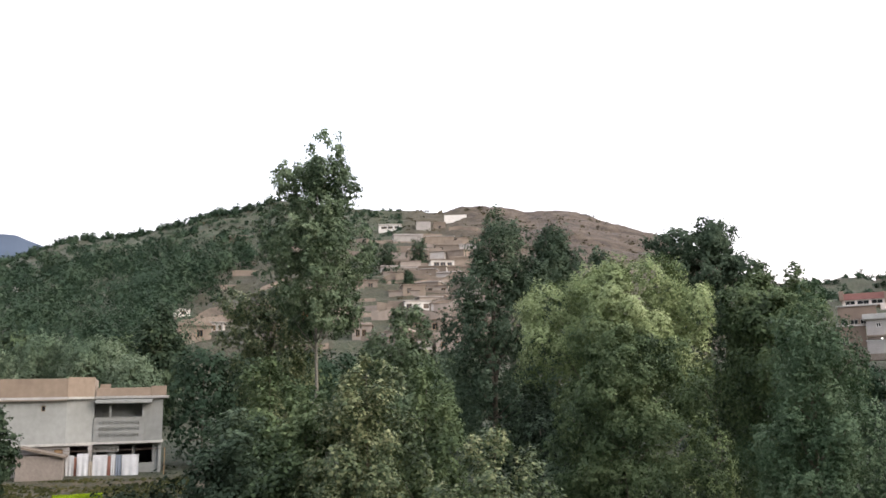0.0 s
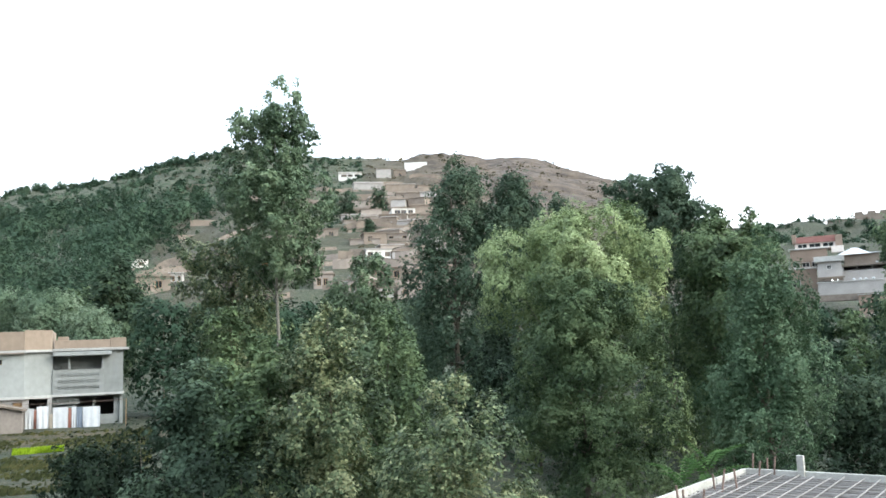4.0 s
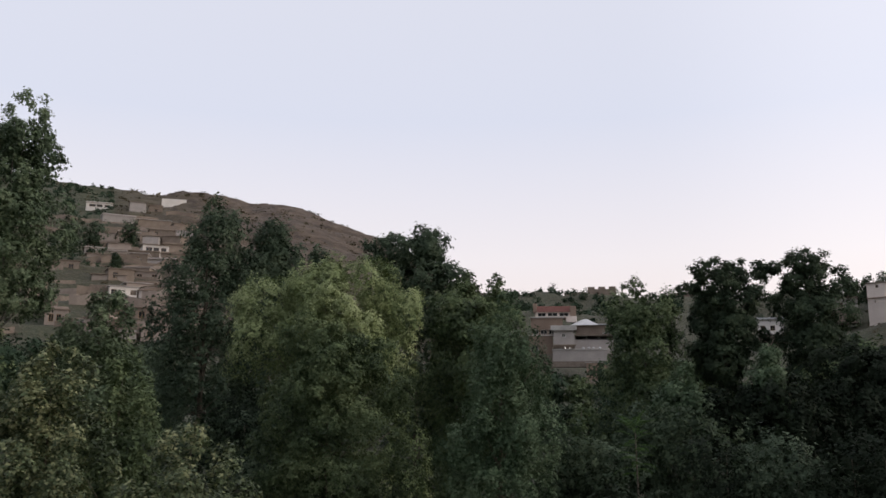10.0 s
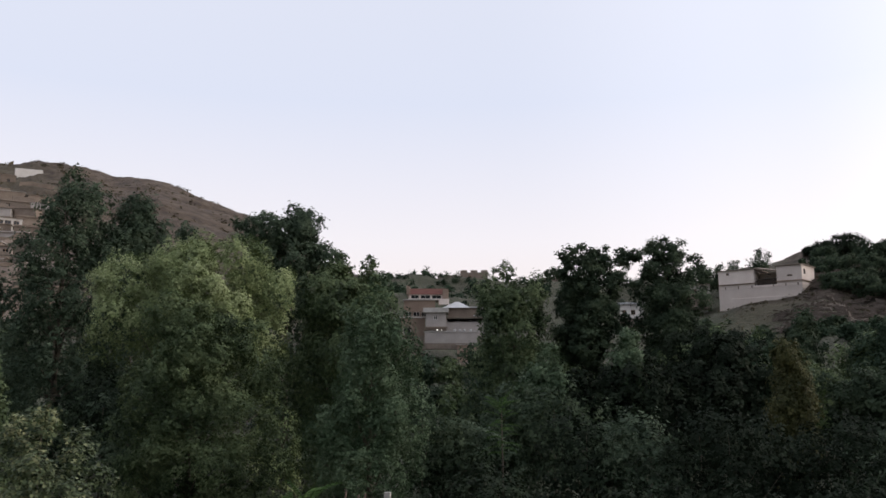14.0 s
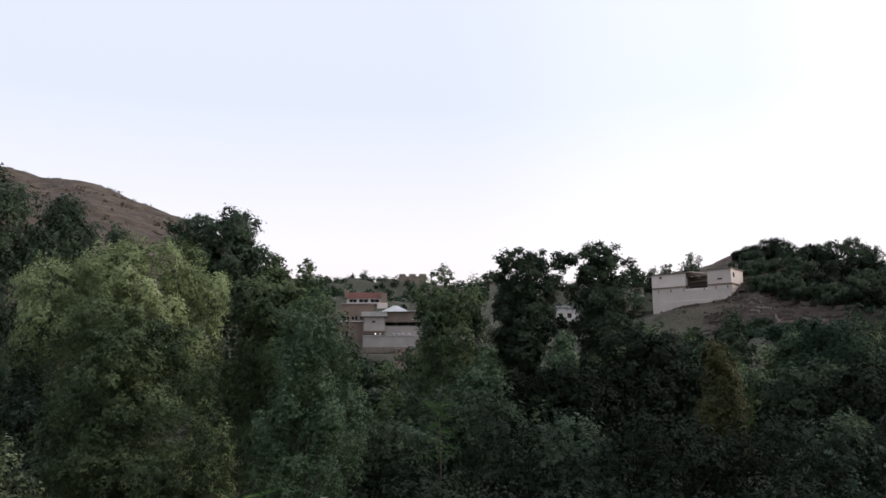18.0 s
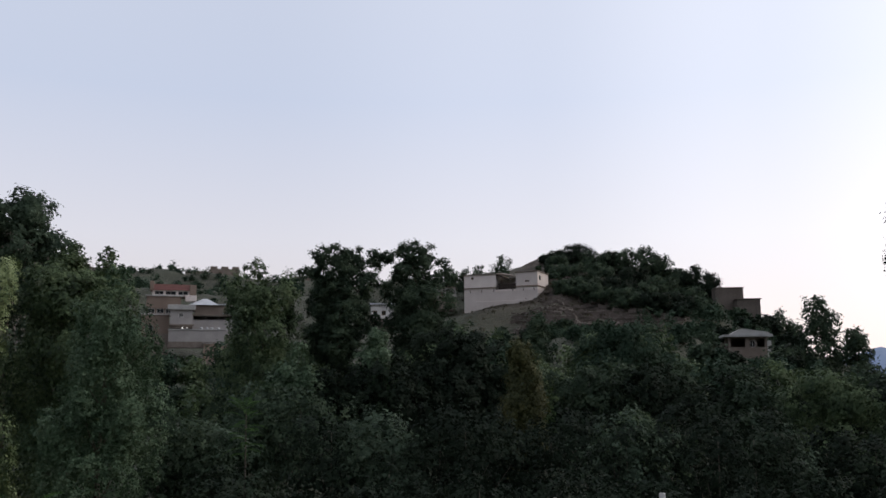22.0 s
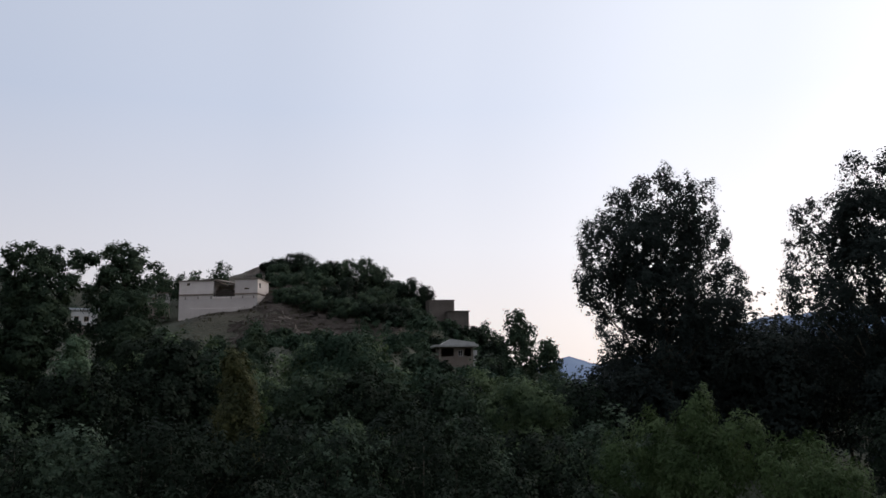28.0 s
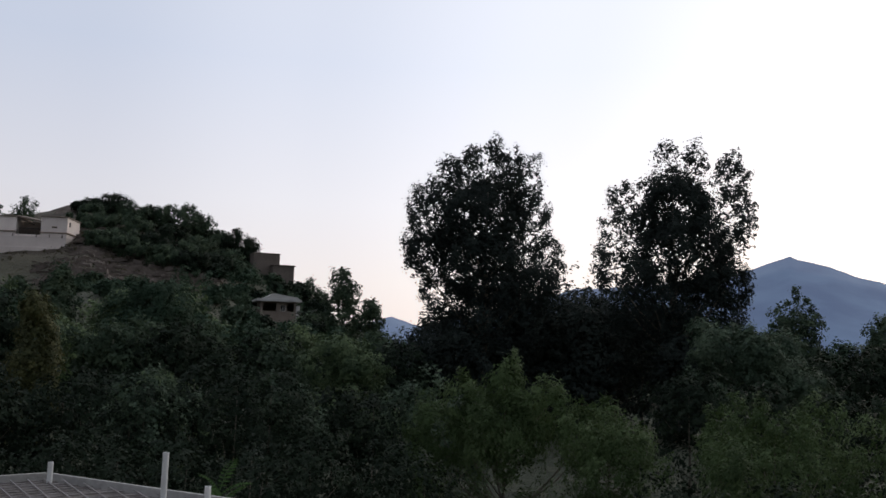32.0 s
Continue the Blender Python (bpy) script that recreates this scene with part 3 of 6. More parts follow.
def leaf_mesh(name, verts, material, k=3):
    """One mesh of many loose leaves, k corners each."""
    n = len(verts) // k
    mesh = bpy.data.meshes.new(name)
    mesh.vertices.add(n * k)
    mesh.vertices.foreach_set("co", np.ascontiguousarray(verts, dtype=np.float32).ravel())
    mesh.loops.add(n * k)
    mesh.loops.foreach_set("vertex_index", np.arange(n * k, dtype=np.int32))
    mesh.polygons.add(n)
    mesh.polygons.foreach_set("loop_start", np.arange(0, n * k, k, dtype=np.int32))
    mesh.materials.append(material)
    mesh.update(calc_edges=True)
    return mesh


def wood_data(rng, height, low, radius, centres, stems=1, limbs=14, lean=0.03):
    pieces = []

    def add(points, radii, sides):
        pieces.append(tube_data(points, radii, sides))

    tops = []
    for s in range(stems):
        ang = rng.random() * 6.28
        off = 0.0 if stems == 1 else 0.04 * height
        pts = []
        for i in range(7):
            t = i / 6
            pts.append((math.cos(ang) * off * t + rng.normal() * lean * 0.25 * height * t * 0.5, math.sin(ang) * off * t + rng.normal() * lean * 0.25 * height * t * 0.5, -0.3 + (height * 0.95 + 0.3) * t))
        add(pts, [radius * (1 - 0.9 * i / 6) / math.sqrt(stems) for i in range(7)], 8)
        tops.append(pts)
    order = np.argsort(-np.linalg.norm(centres[:, :2], axis=1))[:limbs]
    for k in order:
        c = centres[k]
        pts = tops[int(rng.random() * stems) % stems]
        z0 = max(low * 0.8, c[2] - np.linalg.norm(c[:2]) * 1.1)
        z0 = min(z0, height * 0.85)
        t = np.clip((z0 + 0.3) / (height * 0.95 + 0.3), 0, 1) * 6
        i = int(min(5, t))
        base = np.array(pts[i]) * (1 - (t - i)) + np.array(pts[i + 1]) * (t - i)
        r0 = radius * (1 - 0.9 * t / 6) * 0.5
        mid = (base + c) / 2 + np.array([0, 0, -0.05 * np.linalg.norm(c - base)])
        add([base, mid, c], [r0, r0 * 0.65, r0 * 0.25], 5)
    return pieces


def tree(name, label, bearing, distance, top, half, kind, leaves, count, leaf=0.14, low=0.25, category="tree", group="", droop=0.0, lobes=34, airy=1.0, stems=1, bark=BARK, trunk=0.012, seed=0, base=None, plume=0.0, flat=0.9, fill=0.0, kite=False, calm=0.38):
    """A tree at a bearing and distance, whose top stands so many degrees over eye level and whose crown spans twice half degrees."""
    rng = np.random.default_rng(seed + int(abs(bearing) * 100) + int(distance * 7) + len(label))
    x, y = spot(bearing, distance)
    z = ground_height(x, y) if base is None else base
    height, w = level(top, distance) - z, distance * math.tan(radians(half))
    quads, centres, radii = crown_data(rng, kind, height * low, height, w, count, leaf, droop, lobes, airy, plume, flat, fill, kite, calm)
    root = new(name)
    root.matrix_world = pose(x, y, z)
    pieces = wood_data(rng, height, height * low, max(0.05, height * trunk), centres, stems)
    if lobes < 45:  # small or far trees keep their wood in one part
        verts, faces = [], []
        for v, f in pieces:
            faces += [tuple(i + len(verts) for i in q) for q in f]
            verts += list(v)
        pieces = [(verts, faces)]
    for i, (v, f) in enumerate(pieces):
        wood = "trunk" if i < stems or lobes < 45 else "limb"
        t = new(wood, mesh_of(wood, v, f, bark, True))
        t.parent = root
    c = new("crown", leaf_mesh("crown", quads, leaves, 4 if kite else 3))
    c.parent = root
    return tagged(root, label, category, group)


# the near trees, from the field on the west round to the east
crown_tree("poplar", "tall slender poplar with round clumped leaves and a bare forked stem", -8.97, 28, [(0.4, 15.7, 0.62, 0.95), (0.3, 14.8, 0.8, 0.7), (-0.9, 14.5, 0.65, 0.7), (-1.5, 13.4, 0.6, 0.7), (0.95, 14.2, 0.6, 0.65), (0.0, 13.6, 1.1, 0.9), (-1.1, 12.4, 1.0, 1.0), (1.0, 12.2, 1.15, 1.2), (0.0, 11.3, 1.5, 0.9), (0.8, 10.0, 0.8, 0.8), (-0.7, 10.4, 0.7, 0.5)],
           LEAF_POPLAR, 42000, 0.068, lobe=0.3, many=22, plume=0.5, calm=0.45, bark=PALE_BARK, trunk=0.0065, per=12, tight=0.95, bole=0.5)
tree("mulberry_tree", "yellowing broad-leaved mulberry tree below the poplar", -5.6, 17, 3.4, 5.4, "dome", LEAF_MULBERRY, 84000, 0.05, 0.05, group="mulberry trees", lobes=90, airy=0.62, plume=0.5)
tree("mulberry_tree", "yellowing broad-leaved mulberry tree beside the dark gap", 3.0, 14, -1.6, 7.4, "shrub", LEAF_MULBERRY, 78000, 0.045, 0.02, group="mulberry trees", lobes=90, airy=0.6, plume=0.4)
tree("mulberry_tree", "green mulberry tree with patchy yellow leaves", -1.5, 20, 2.4, 4.0, "dome", LEAF_GREEN, 46000, 0.056, 0.05, group="mulberry trees", lobes=60, airy=0.7, plume=0.5)
tree("walnut_tree", "dense dark green walnut tree by the field", -12.0, 25, 3.2, 3.8, "dome", LEAF_GREEN, 42000, 0.082, 0.02, group="walnut trees", lobes=60, airy=0.8)
tree("walnut_tree", "low dark walnut tree at the edge of the field", -13.8, 20, -0.2, 5.6, "shrub", LEAF_SHADE, 36000, 0.074, 0.02, group="walnut trees", lobes=46, airy=0.8)
tree("walnut_tree", "low dense walnut tree under the poplar", -9.6, 18, 1.2, 4.4, "dome", LEAF_GREEN, 38000, 0.066, 0.02, group="walnut trees", lobes=60, airy=0.75)
crown_tree("mulberry_tree", "open yellowing tree beside the tall poplar", -11.9, 31, [(-1.0, 10.5, 0.85, 0.6), (0.3, 10.8, 0.8, 0.5), (1.1, 10.1, 0.8, 0.6), (-0.4, 9.6, 1.3, 0.9), (0.8, 9.0, 1.1, 0.8), (-0.2, 8.2, 1.6, 1.0)],
           LEAF_MULBERRY, 30000, 0.075, group="mulberry trees", skirt=2, lobe=0.32, many=16, plume=0.5, calm=0.45)
tree("walnut_tree", "leafy walnut tree behind the mulberry", -3.1, 30, 6.7, 2.9, "ovate", LEAF_POPLAR, 21600, 0.082, 0.3, group="walnut trees", lobes=46, airy=0.7, plume=0.6)
crown_tree("willow_tree", "rounded yellow-green willow tree with fine leaves", 11.42, 36, [(-2.6, 10.7, 1.45, 1.25), (-0.7, 11.3, 1.6, 1.4), (1.2, 11.5, 1.65, 1.35), (2.8, 10.4, 1.5, 1.35), (2.5, 8.8, 1.7, 1.5), (-2.0, 9.3, 2.0, 1.6), (0.4, 9.7, 2.4, 1.8)],
           LEAF_WILLOW, 100000, 0.066, skirt=1, lobe=0.4, many=18, plume=0.3, calm=0.28)
crown_tree("mulberry_tree", "dark green broad tree in front of the willow", 11.42, 31, [(-0.6, 9.0, 1.05, 0.85), (1.0, 8.4, 1.2, 0.9), (-0.3, 7.8, 1.5, 1.1), (1.5, 7.2, 1.5, 1.1), (-1.0, 6.4, 1.6, 1.3), (1.0, 5.5, 2.1, 1.5), (-0.8, 4.5, 1.9, 1.5), (1.2, 3.9, 1.9, 1.4)],
           LEAF_GREEN, 80000, 0.068, group="mulberry trees", skirt=1, lobe=0.42, many=15, calm=0.45)
crown_tree("dark_poplar", "dark upright poplar with a dense column of leaves", 3.16, 50, [(0.3, 17.7, 0.9, 1.3), (0.3, 15.9, 1.7, 1.5), (-0.2, 13.8, 2.3, 1.5), (0.7, 11.9, 2.8, 1.7), (-1.8, 10.9, 1.9, 1.3), (2.2, 13.5, 1.4, 1.2), (2.6, 10.6, 1.6, 1.4), (0.3, 9.2, 3.3, 1.6)],
           LEAF_SHADE, 50000, 0.11, group="dark poplars", skirt=2, lobe=0.46, many=12, plume=1.2, calm=0.4)
crown_tree("dark_poplar", "smaller dark poplar beside the taller one", 7.35, 52, [(-0.1, 16.5, 1.2, 1.1), (-0.8, 15.0, 1.3, 1.3), (0.8, 15.0, 1.2, 1.3), (0.1, 13.2, 2.1, 2.0), (0.0, 10.6, 2.2, 1.8)],
           LEAF_SHADE, 26000, 0.125, group="dark poplars", skirt=2, lobe=0.4, many=15, plume=0.8, calm=0.3)
crown_tree("dark_poplar", "short dark poplar partly behind the willow", 10.5, 56, [(0.0, 16.0, 0.75, 1.1), (0.1, 14.2, 1.0, 1.3), (0.0, 12.0, 1.3, 1.5)], LEAF_SHADE, 9000, 0.13, group="dark poplars", skirt=2, plume=0.7)
crown_tree("round_tree", "round dark broad-leaved tree on the skyline", 17.35, 46, [(0.7, 15.2, 1.35, 1.15), (-1.4, 14.9, 1.45, 1.0), (-0.3, 13.4, 2.15, 1.4), (1.7, 13.2, 1.3, 1.4), (0.8, 11.8, 2.3, 1.8), (-2.7, 15.2, 0.45, 0.3), (-2.4, 14.4, 0.5, 0.35)],
           LEAF_SHADE, 42000, 0.11, skirt=2, lobe=0.4, many=16, calm=0.3)
tree("sapling", "thin sapling with sparse tip leaves", 21.0, 40, 8.5, 0.9, "ovate", LEAF_GREEN, 1700, 0.115, 0.72, group="saplings", lobes=22, airy=0.8)
tree("sapling", "thin sapling with sparse tip leaves", 22.9, 41, 8.3, 1.0, "ovate", LEAF_GREEN, 1700, 0.115, 0.72, group="saplings", lobes=22, airy=0.8)
tree("sapling", "thin sapling with sparse tip leaves", 20.1, 42, 8.0, 0.8, "ovate", LEAF_GREEN, 1700, 0.115, 0.72, group="saplings", lobes=22, airy=0.8)
crown_tree("mulberry_tree", "tall green tree beside the willow", 21.36, 40, [(-0.4, 11.6, 0.9, 0.7), (1.1, 11.3, 0.9, 0.7), (-0.9, 10.5, 1.65, 1.3), (1.0, 10.0, 1.8, 1.4), (-0.2, 8.4, 2.4, 2.0), (1.7, 7.6, 1.9, 2.0), (-1.0, 6.2, 2.0, 2.0)],
           LEAF_GREEN, 46000, 0.1, group="mulberry trees", skirt=1, lobe=0.42, many=15, plume=0.3, calm=0.3)
crown_tree("young_poplar", "slender young poplar with light green leaves", 23.08, 27, [(0.3, 9.7, 0.4, 0.6), (-0.2, 8.4, 0.8, 0.9), (0.7, 7.8, 0.85, 0.9), (-0.2, 6.8, 1.25, 1.1), (0.6, 5.6, 1.3, 1.25), (-0.7, 5.3, 1.1, 1.1), (0.0, 4.2, 1.75, 1.25)],
           LEAF_ASPEN, 60000, 0.055, group="young poplars", skirt=1, lobe=0.32, many=20, plume=1.5, calm=0.45)
crown_tree("young_poplar", "young poplar beside the terraced house", 32.67, 60, [(-0.7, 14.2, 0.9, 1.0), (-1.4, 12.2, 1.5, 1.5), (1.0, 12.3, 1.5, 1.5), (0.0, 10.0, 2.6, 2.1), (-0.8, 7.6, 2.4, 2.1)],
           LEAF_GREEN, 30000, 0.13, group="young poplars", skirt=1, lobe=0.4, many=15, plume=0.9, calm=0.35)
crown_tree("young_poplar", "young poplar with pale grey green leaves", 34.85, 50, [(0.2, 8.2, 0.65, 0.8), (-0.3, 6.5, 1.4, 1.25), (-1.1, 4.8, 1.7, 1.4), (0.9, 5.0, 1.25, 1.4)],
           LEAF_ASPEN, 20000, 0.115, group="young poplars", skirt=1, lobe=0.4, many=14, plume=0.9, calm=0.35)
crown_tree("young_poplar", "small light green poplar in front of dark trees", 40.35, 50, [(0.1, 9.2, 0.5, 0.7), (-0.2, 8.0, 0.95, 1.0), (0.1, 6.6, 1.2, 1.0)], LEAF_ASPEN, 11000, 0.115, group="young poplars", skirt=2, lobe=0.4, many=12, plume=0.9, calm=0.35)
crown_tree("tree_of_heaven", "dark spreading tree with layered foliage on the skyline", 37.73, 62, [(1.8, 15.9, 1.75, 0.8), (-0.7, 14.8, 1.85, 1.05), (1.0, 13.7, 2.1, 1.25), (-0.9, 12.4, 1.6, 1.6), (1.0, 11.3, 2.0, 1.75), (-0.6, 9.6, 1.9, 1.9), (-2.6, 14.7, 0.6, 0.4), (3.5, 15.9, 0.5, 0.4)],
           LEAF_DARK, 42000, 0.135, group="dark skyline trees", skirt=1, lobe=0.42, many=16, flat=0.7, calm=0.3)
crown_tree("tree_of_heaven", "dark tall tree with rounded head on the skyline", 42.95, 64, [(-0.2, 16.5, 1.55, 0.85), (0.9, 15.1, 1.95, 1.35), (-0.8, 13.6, 1.8, 1.6), (1.2, 12.9, 2.0, 1.6), (-0.3, 11.0, 2.3, 2.0), (2.7, 14.3, 0.6, 0.5)],
           LEAF_DARK, 36000, 0.135, group="dark skyline trees", skirt=2, lobe=0.42, many=16, flat=0.75, calm=0.3)
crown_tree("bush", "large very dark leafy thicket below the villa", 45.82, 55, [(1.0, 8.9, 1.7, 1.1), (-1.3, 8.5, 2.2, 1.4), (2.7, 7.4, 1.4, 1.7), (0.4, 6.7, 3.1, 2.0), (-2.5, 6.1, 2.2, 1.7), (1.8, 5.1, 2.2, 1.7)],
           LEAF_DEEP_SHADE, 32000, 0.13, "bush", "bushes in the valley", skirt=1, lobe=0.44, many=14, calm=0.25)
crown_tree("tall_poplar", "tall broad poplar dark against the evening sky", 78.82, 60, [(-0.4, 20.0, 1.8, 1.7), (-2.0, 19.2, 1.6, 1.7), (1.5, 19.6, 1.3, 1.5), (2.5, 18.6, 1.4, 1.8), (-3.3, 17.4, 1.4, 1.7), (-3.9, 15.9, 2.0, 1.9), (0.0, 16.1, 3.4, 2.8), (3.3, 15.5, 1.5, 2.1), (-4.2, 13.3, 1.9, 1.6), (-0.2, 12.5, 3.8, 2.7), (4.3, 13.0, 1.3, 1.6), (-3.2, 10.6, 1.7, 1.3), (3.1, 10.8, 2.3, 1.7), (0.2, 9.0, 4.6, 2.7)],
           LEAF_BACKLIT, 116000, 0.122, group="tall poplars", skirt=2, lobe=0.36, many=24, plume=1.1, calm=0.45, trunk=0.016, per=8, tight=1.0)
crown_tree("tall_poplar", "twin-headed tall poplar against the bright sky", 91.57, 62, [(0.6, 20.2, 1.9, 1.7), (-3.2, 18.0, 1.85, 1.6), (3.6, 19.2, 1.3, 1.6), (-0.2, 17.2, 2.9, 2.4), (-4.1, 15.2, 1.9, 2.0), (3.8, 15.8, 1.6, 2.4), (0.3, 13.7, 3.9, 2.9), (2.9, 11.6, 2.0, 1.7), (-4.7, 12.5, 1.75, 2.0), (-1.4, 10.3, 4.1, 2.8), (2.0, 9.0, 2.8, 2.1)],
           LEAF_BACKLIT, 116000, 0.122, group="tall poplars", skirt=2, lobe=0.36, many=24, plume=1.1, calm=0.45, trunk=0.016, stems=2, per=8, tight=1.0)
crown_tree("silver_willow", "pale silvery green willow shrub beyond the roof", 80.57, 26, [(0.0, 5.8, 0.55, 0.75), (-1.0, 5.2, 0.85, 0.75), (1.2, 5.3, 0.85, 0.75), (0.1, 4.6, 1.7, 0.9), (2.6, 4.4, 1.0, 0.9), (-2.0, 4.2, 1.15, 0.9)],
           LEAF_SILVER, 40000, 0.07, group="silver willows", skirt=1, lobe=0.42, many=15, plume=1.5, droop=0.05, calm=0.35)
crown_tree("silver_willow", "pale silvery green willow shrub beyond the roof", 87.5, 24, [(-0.8, 4.4, 0.8, 0.6), (0.6, 4.2, 0.9, 0.6), (0.0, 3.6, 1.6, 0.8)], LEAF_SILVER, 18000, 0.07, group="silver willows", skirt=1, lobe=0.42, plume=1.5, droop=0.05, calm=0.35)
crown_tree("silver_willow", "wide silvery green willow shrub under the poplars", 97.6, 25, [(-0.5, 5.0, 0.55, 0.7), (-1.4, 4.6, 0.85, 0.65), (0.4, 4.8, 0.85, 0.65), (1.2, 5.0, 0.7, 0.6), (-0.2, 4.0, 2.1, 0.9), (2.4, 4.6, 1.0, 0.8), (3.8, 4.6, 1.1, 0.8), (3.0, 3.8, 1.8, 0.9)],
           LEAF_SILVER, 42000, 0.07, group="silver willows", skirt=1, lobe=0.42, many=15, plume=1.5, droop=0.05, calm=0.35)
crown_tree("dark_willow", "broad olive green willow in front of the blue mountain", 96.63, 46, [(-0.9, 6.8, 1.8, 1.3), (0.7, 6.1, 1.7, 1.2), (-2.2, 7.2, 1.5, 1.3), (-0.4, 5.2, 3.4, 1.4), (2.2, 5.0, 1.4, 1.1)],
           LEAF_SHADE, 34000, 0.11, skirt=1, lobe=0.42, many=15, plume=0.4, calm=0.28)
crown_tree("bush", "rounded bright green bush in the dark valley", 57.6, 40, [(0.2, 4.6, 1.4, 0.7), (-0.9, 4.0, 1.4, 0.8), (1.6, 3.9, 1.4, 0.8), (0.4, 3.0, 2.4, 1.2)], LEAF_GREEN, 17000, 0.1, "bush", "bushes in the valley", skirt=1, calm=0.2)
crown_tree("bush", "rounded green bush below the open feathery tree", 69.64, 48, [(-0.4, 6.5, 1.4, 0.95), (1.0, 5.6, 1.4, 1.2), (-1.3, 5.6, 1.4, 1.2), (0.1, 4.0, 2.6, 1.4)], LEAF_GREEN, 18000, 0.11, "bush", "bushes in the valley", skirt=1, calm=0.22)
crown_tree("tamarisk_bush", "feathery grey-green bush below the stony slope", 56.63, 85, [(-0.4, 10.6, 2.4, 1.6), (1.9, 9.9, 2.5, 1.8), (-2.3, 9.1, 2.5, 1.9), (0.1, 7.5, 4.6, 2.5)], LEAF_FAR, 20000, 0.17, "bush", "feathery bushes", skirt=1, plume=1.3, calm=0.3)


tree("small_tree", "small leafy tree in front of the plastered house", -28.2, 52, 0.5, 1.25, "round", LEAF_DARK, 3000, 0.16, 0.1)
tree("small_tree", "small dark tree standing at the edge of the field", -20.7, 34, -5.2, 1.5, "round", LEAF_GREEN, 1800, 0.12, 0.4, airy=0.8)
for b, d, top, wide in ((-29.3, 84, 12.8, 3.0), (-26.2, 86, 13.9, 3.3), (-23.2, 83, 13.7, 3.4), (-20.6, 80, 12.0, 2.4)):
    crown_tree("silver_willow", "silvery green willow behind the plastered house", b, d, [(0.2, top - 1.6, wide * 0.5, 1.5), (-wide * 0.45, top - 2.6, wide * 0.5, 1.7), (wide * 0.5, top - 2.4, wide * 0.5, 1.7), (0.0, top - 4.6, wide * 0.95, 2.2)],
               LEAF_PALE, 17000, 0.12, group="silver willows", skirt=1, lobe=0.36, many=18, plume=1.6, calm=0.35)
tree("dark_poplar", "dark upright tree at the foot of the wooded hill", -19.0, 100, 7.0, 1.5, "column", LEAF_DARK, 4500, 0.32, 0.05, group="dark poplars")
crown_tree("pine_tree", "small dark upright conifer below the white villa", 51.18, 90, [(0.0, 12.6, 0.8, 1.2), (0.0, 11.0, 1.4, 1.6), (0.0, 9.0, 1.75, 1.7)], LEAF_DARK, 7000, 0.2, skirt=2, plume=0.6)
crown_tree("yellowing_tree", "yellowing tree on the slope below the villa", 50.29, 46, [(-0.2, 8.1, 0.65, 0.8), (0.0, 6.9, 0.95, 1.3), (-0.2, 5.4, 1.1, 1.3)], LEAF_YELLOW, 14000, 0.1, skirt=2, plume=0.8, calm=0.3)
crown_tree("open_tree", "open feathery tree against the evening sky", 69.0, 130, [(-0.7, 16.2, 1.4, 1.7), (-1.3, 13.3, 1.9, 1.9), (1.1, 13.9, 1.6, 2.0), (-0.3, 10.4, 2.8, 2.2)], LEAF_DARK, 10000, 0.25, skirt=2, lobe=0.36, plume=0.9, calm=0.4)
crown_tree("open_tree", "small open tree beside the feathery one", 70.9, 128, [(0.0, 12.0, 1.4, 1.7), (0.3, 10.0, 1.8, 1.8)], LEAF_DARK, 6000, 0.25, skirt=2, lobe=0.36, plume=0.8, calm=0.4)
crown_tree("small_poplar", "small upright tree in front of the blue mountain", 98.63, 110, [(-2.0, 10.9, 0.7, 1.7), (-1.1, 11.9, 0.7, 2.0), (-0.1, 12.6, 0.75, 2.1), (1.0, 11.6, 0.75, 1.9), (2.1, 11.0, 0.7, 1.7), (0.0, 9.4, 3.0, 2.4)], LEAF_DARK, 12000, 0.24, group="small poplars", skirt=2, plume=0.9)
crown_tree("small_poplar", "small upright tree in front of the blue mountain", 103.8, 108, [(-1.0, 9.6, 0.9, 1.8), (0.4, 10.2, 0.9, 1.9), (0.0, 8.0, 2.4, 2.0)], LEAF_DARK, 6000, 0.24, group="small poplars", skirt=2, plume=0.9)


def hedge(rows, label, name, leaves, group, seed, plume=0.6):
    """A run of overlapping bushes: from bearing, to bearing, distance, degrees above eye level at both ends, how many."""
    rng = np.random.default_rng(seed)
    for b0, b1, d, e0, e1, n in rows:
        for i in range(n):
            t = (i + 0.5) / n
            dist = d * (0.92 + 0.16 * rng.random())
            bearing, top = b0 + (b1 - b0) * t + rng.normal() * 0.3, e0 + (e1 - e0) * t + rng.normal() * 0.5
            height = max(2.4, level(top, dist) - ground_height(*spot(bearing, dist)))
            half = max((b1 - b0) / n * (0.55 + 0.25 * rng.random()), math.degrees(math.atan(height * (0.36 + 0.16 * rng.random()) / dist)))
            w, base = dist * math.tan(radians(half)), ground_height(*spot(bearing, dist))
            masses = [(w * 0.25 * rng.normal(), base + height * 0.8, w * (0.42 + 0.15 * rng.random()), height * 0.2)]
            for side in (-1, 1):
                masses.append((side * w * (0.35 + 0.15 * rng.random()), base + height * (0.56 + 0.12 * rng.random()), w * (0.45 + 0.12 * rng.random()), height * 0.22))
            masses.append((w * 0.2 * rng.normal(), base + height * 0.32, w * 0.8, height * 0.26))
            tall = math.degrees(math.atan(height / dist))
            crown_tree(name, label, bearing, dist, masses, leaves[int(rng.random() * len(leaves))], int(np.clip(280 * half * tall, 1800, 4800)), max(0.06, dist * 0.003), "bush", group,
                       skirt=0, lobe=0.5, many=9, plume=plume * (0.4 + 0.6 * rng.random()), calm=0.32, seed=i, wood=6)


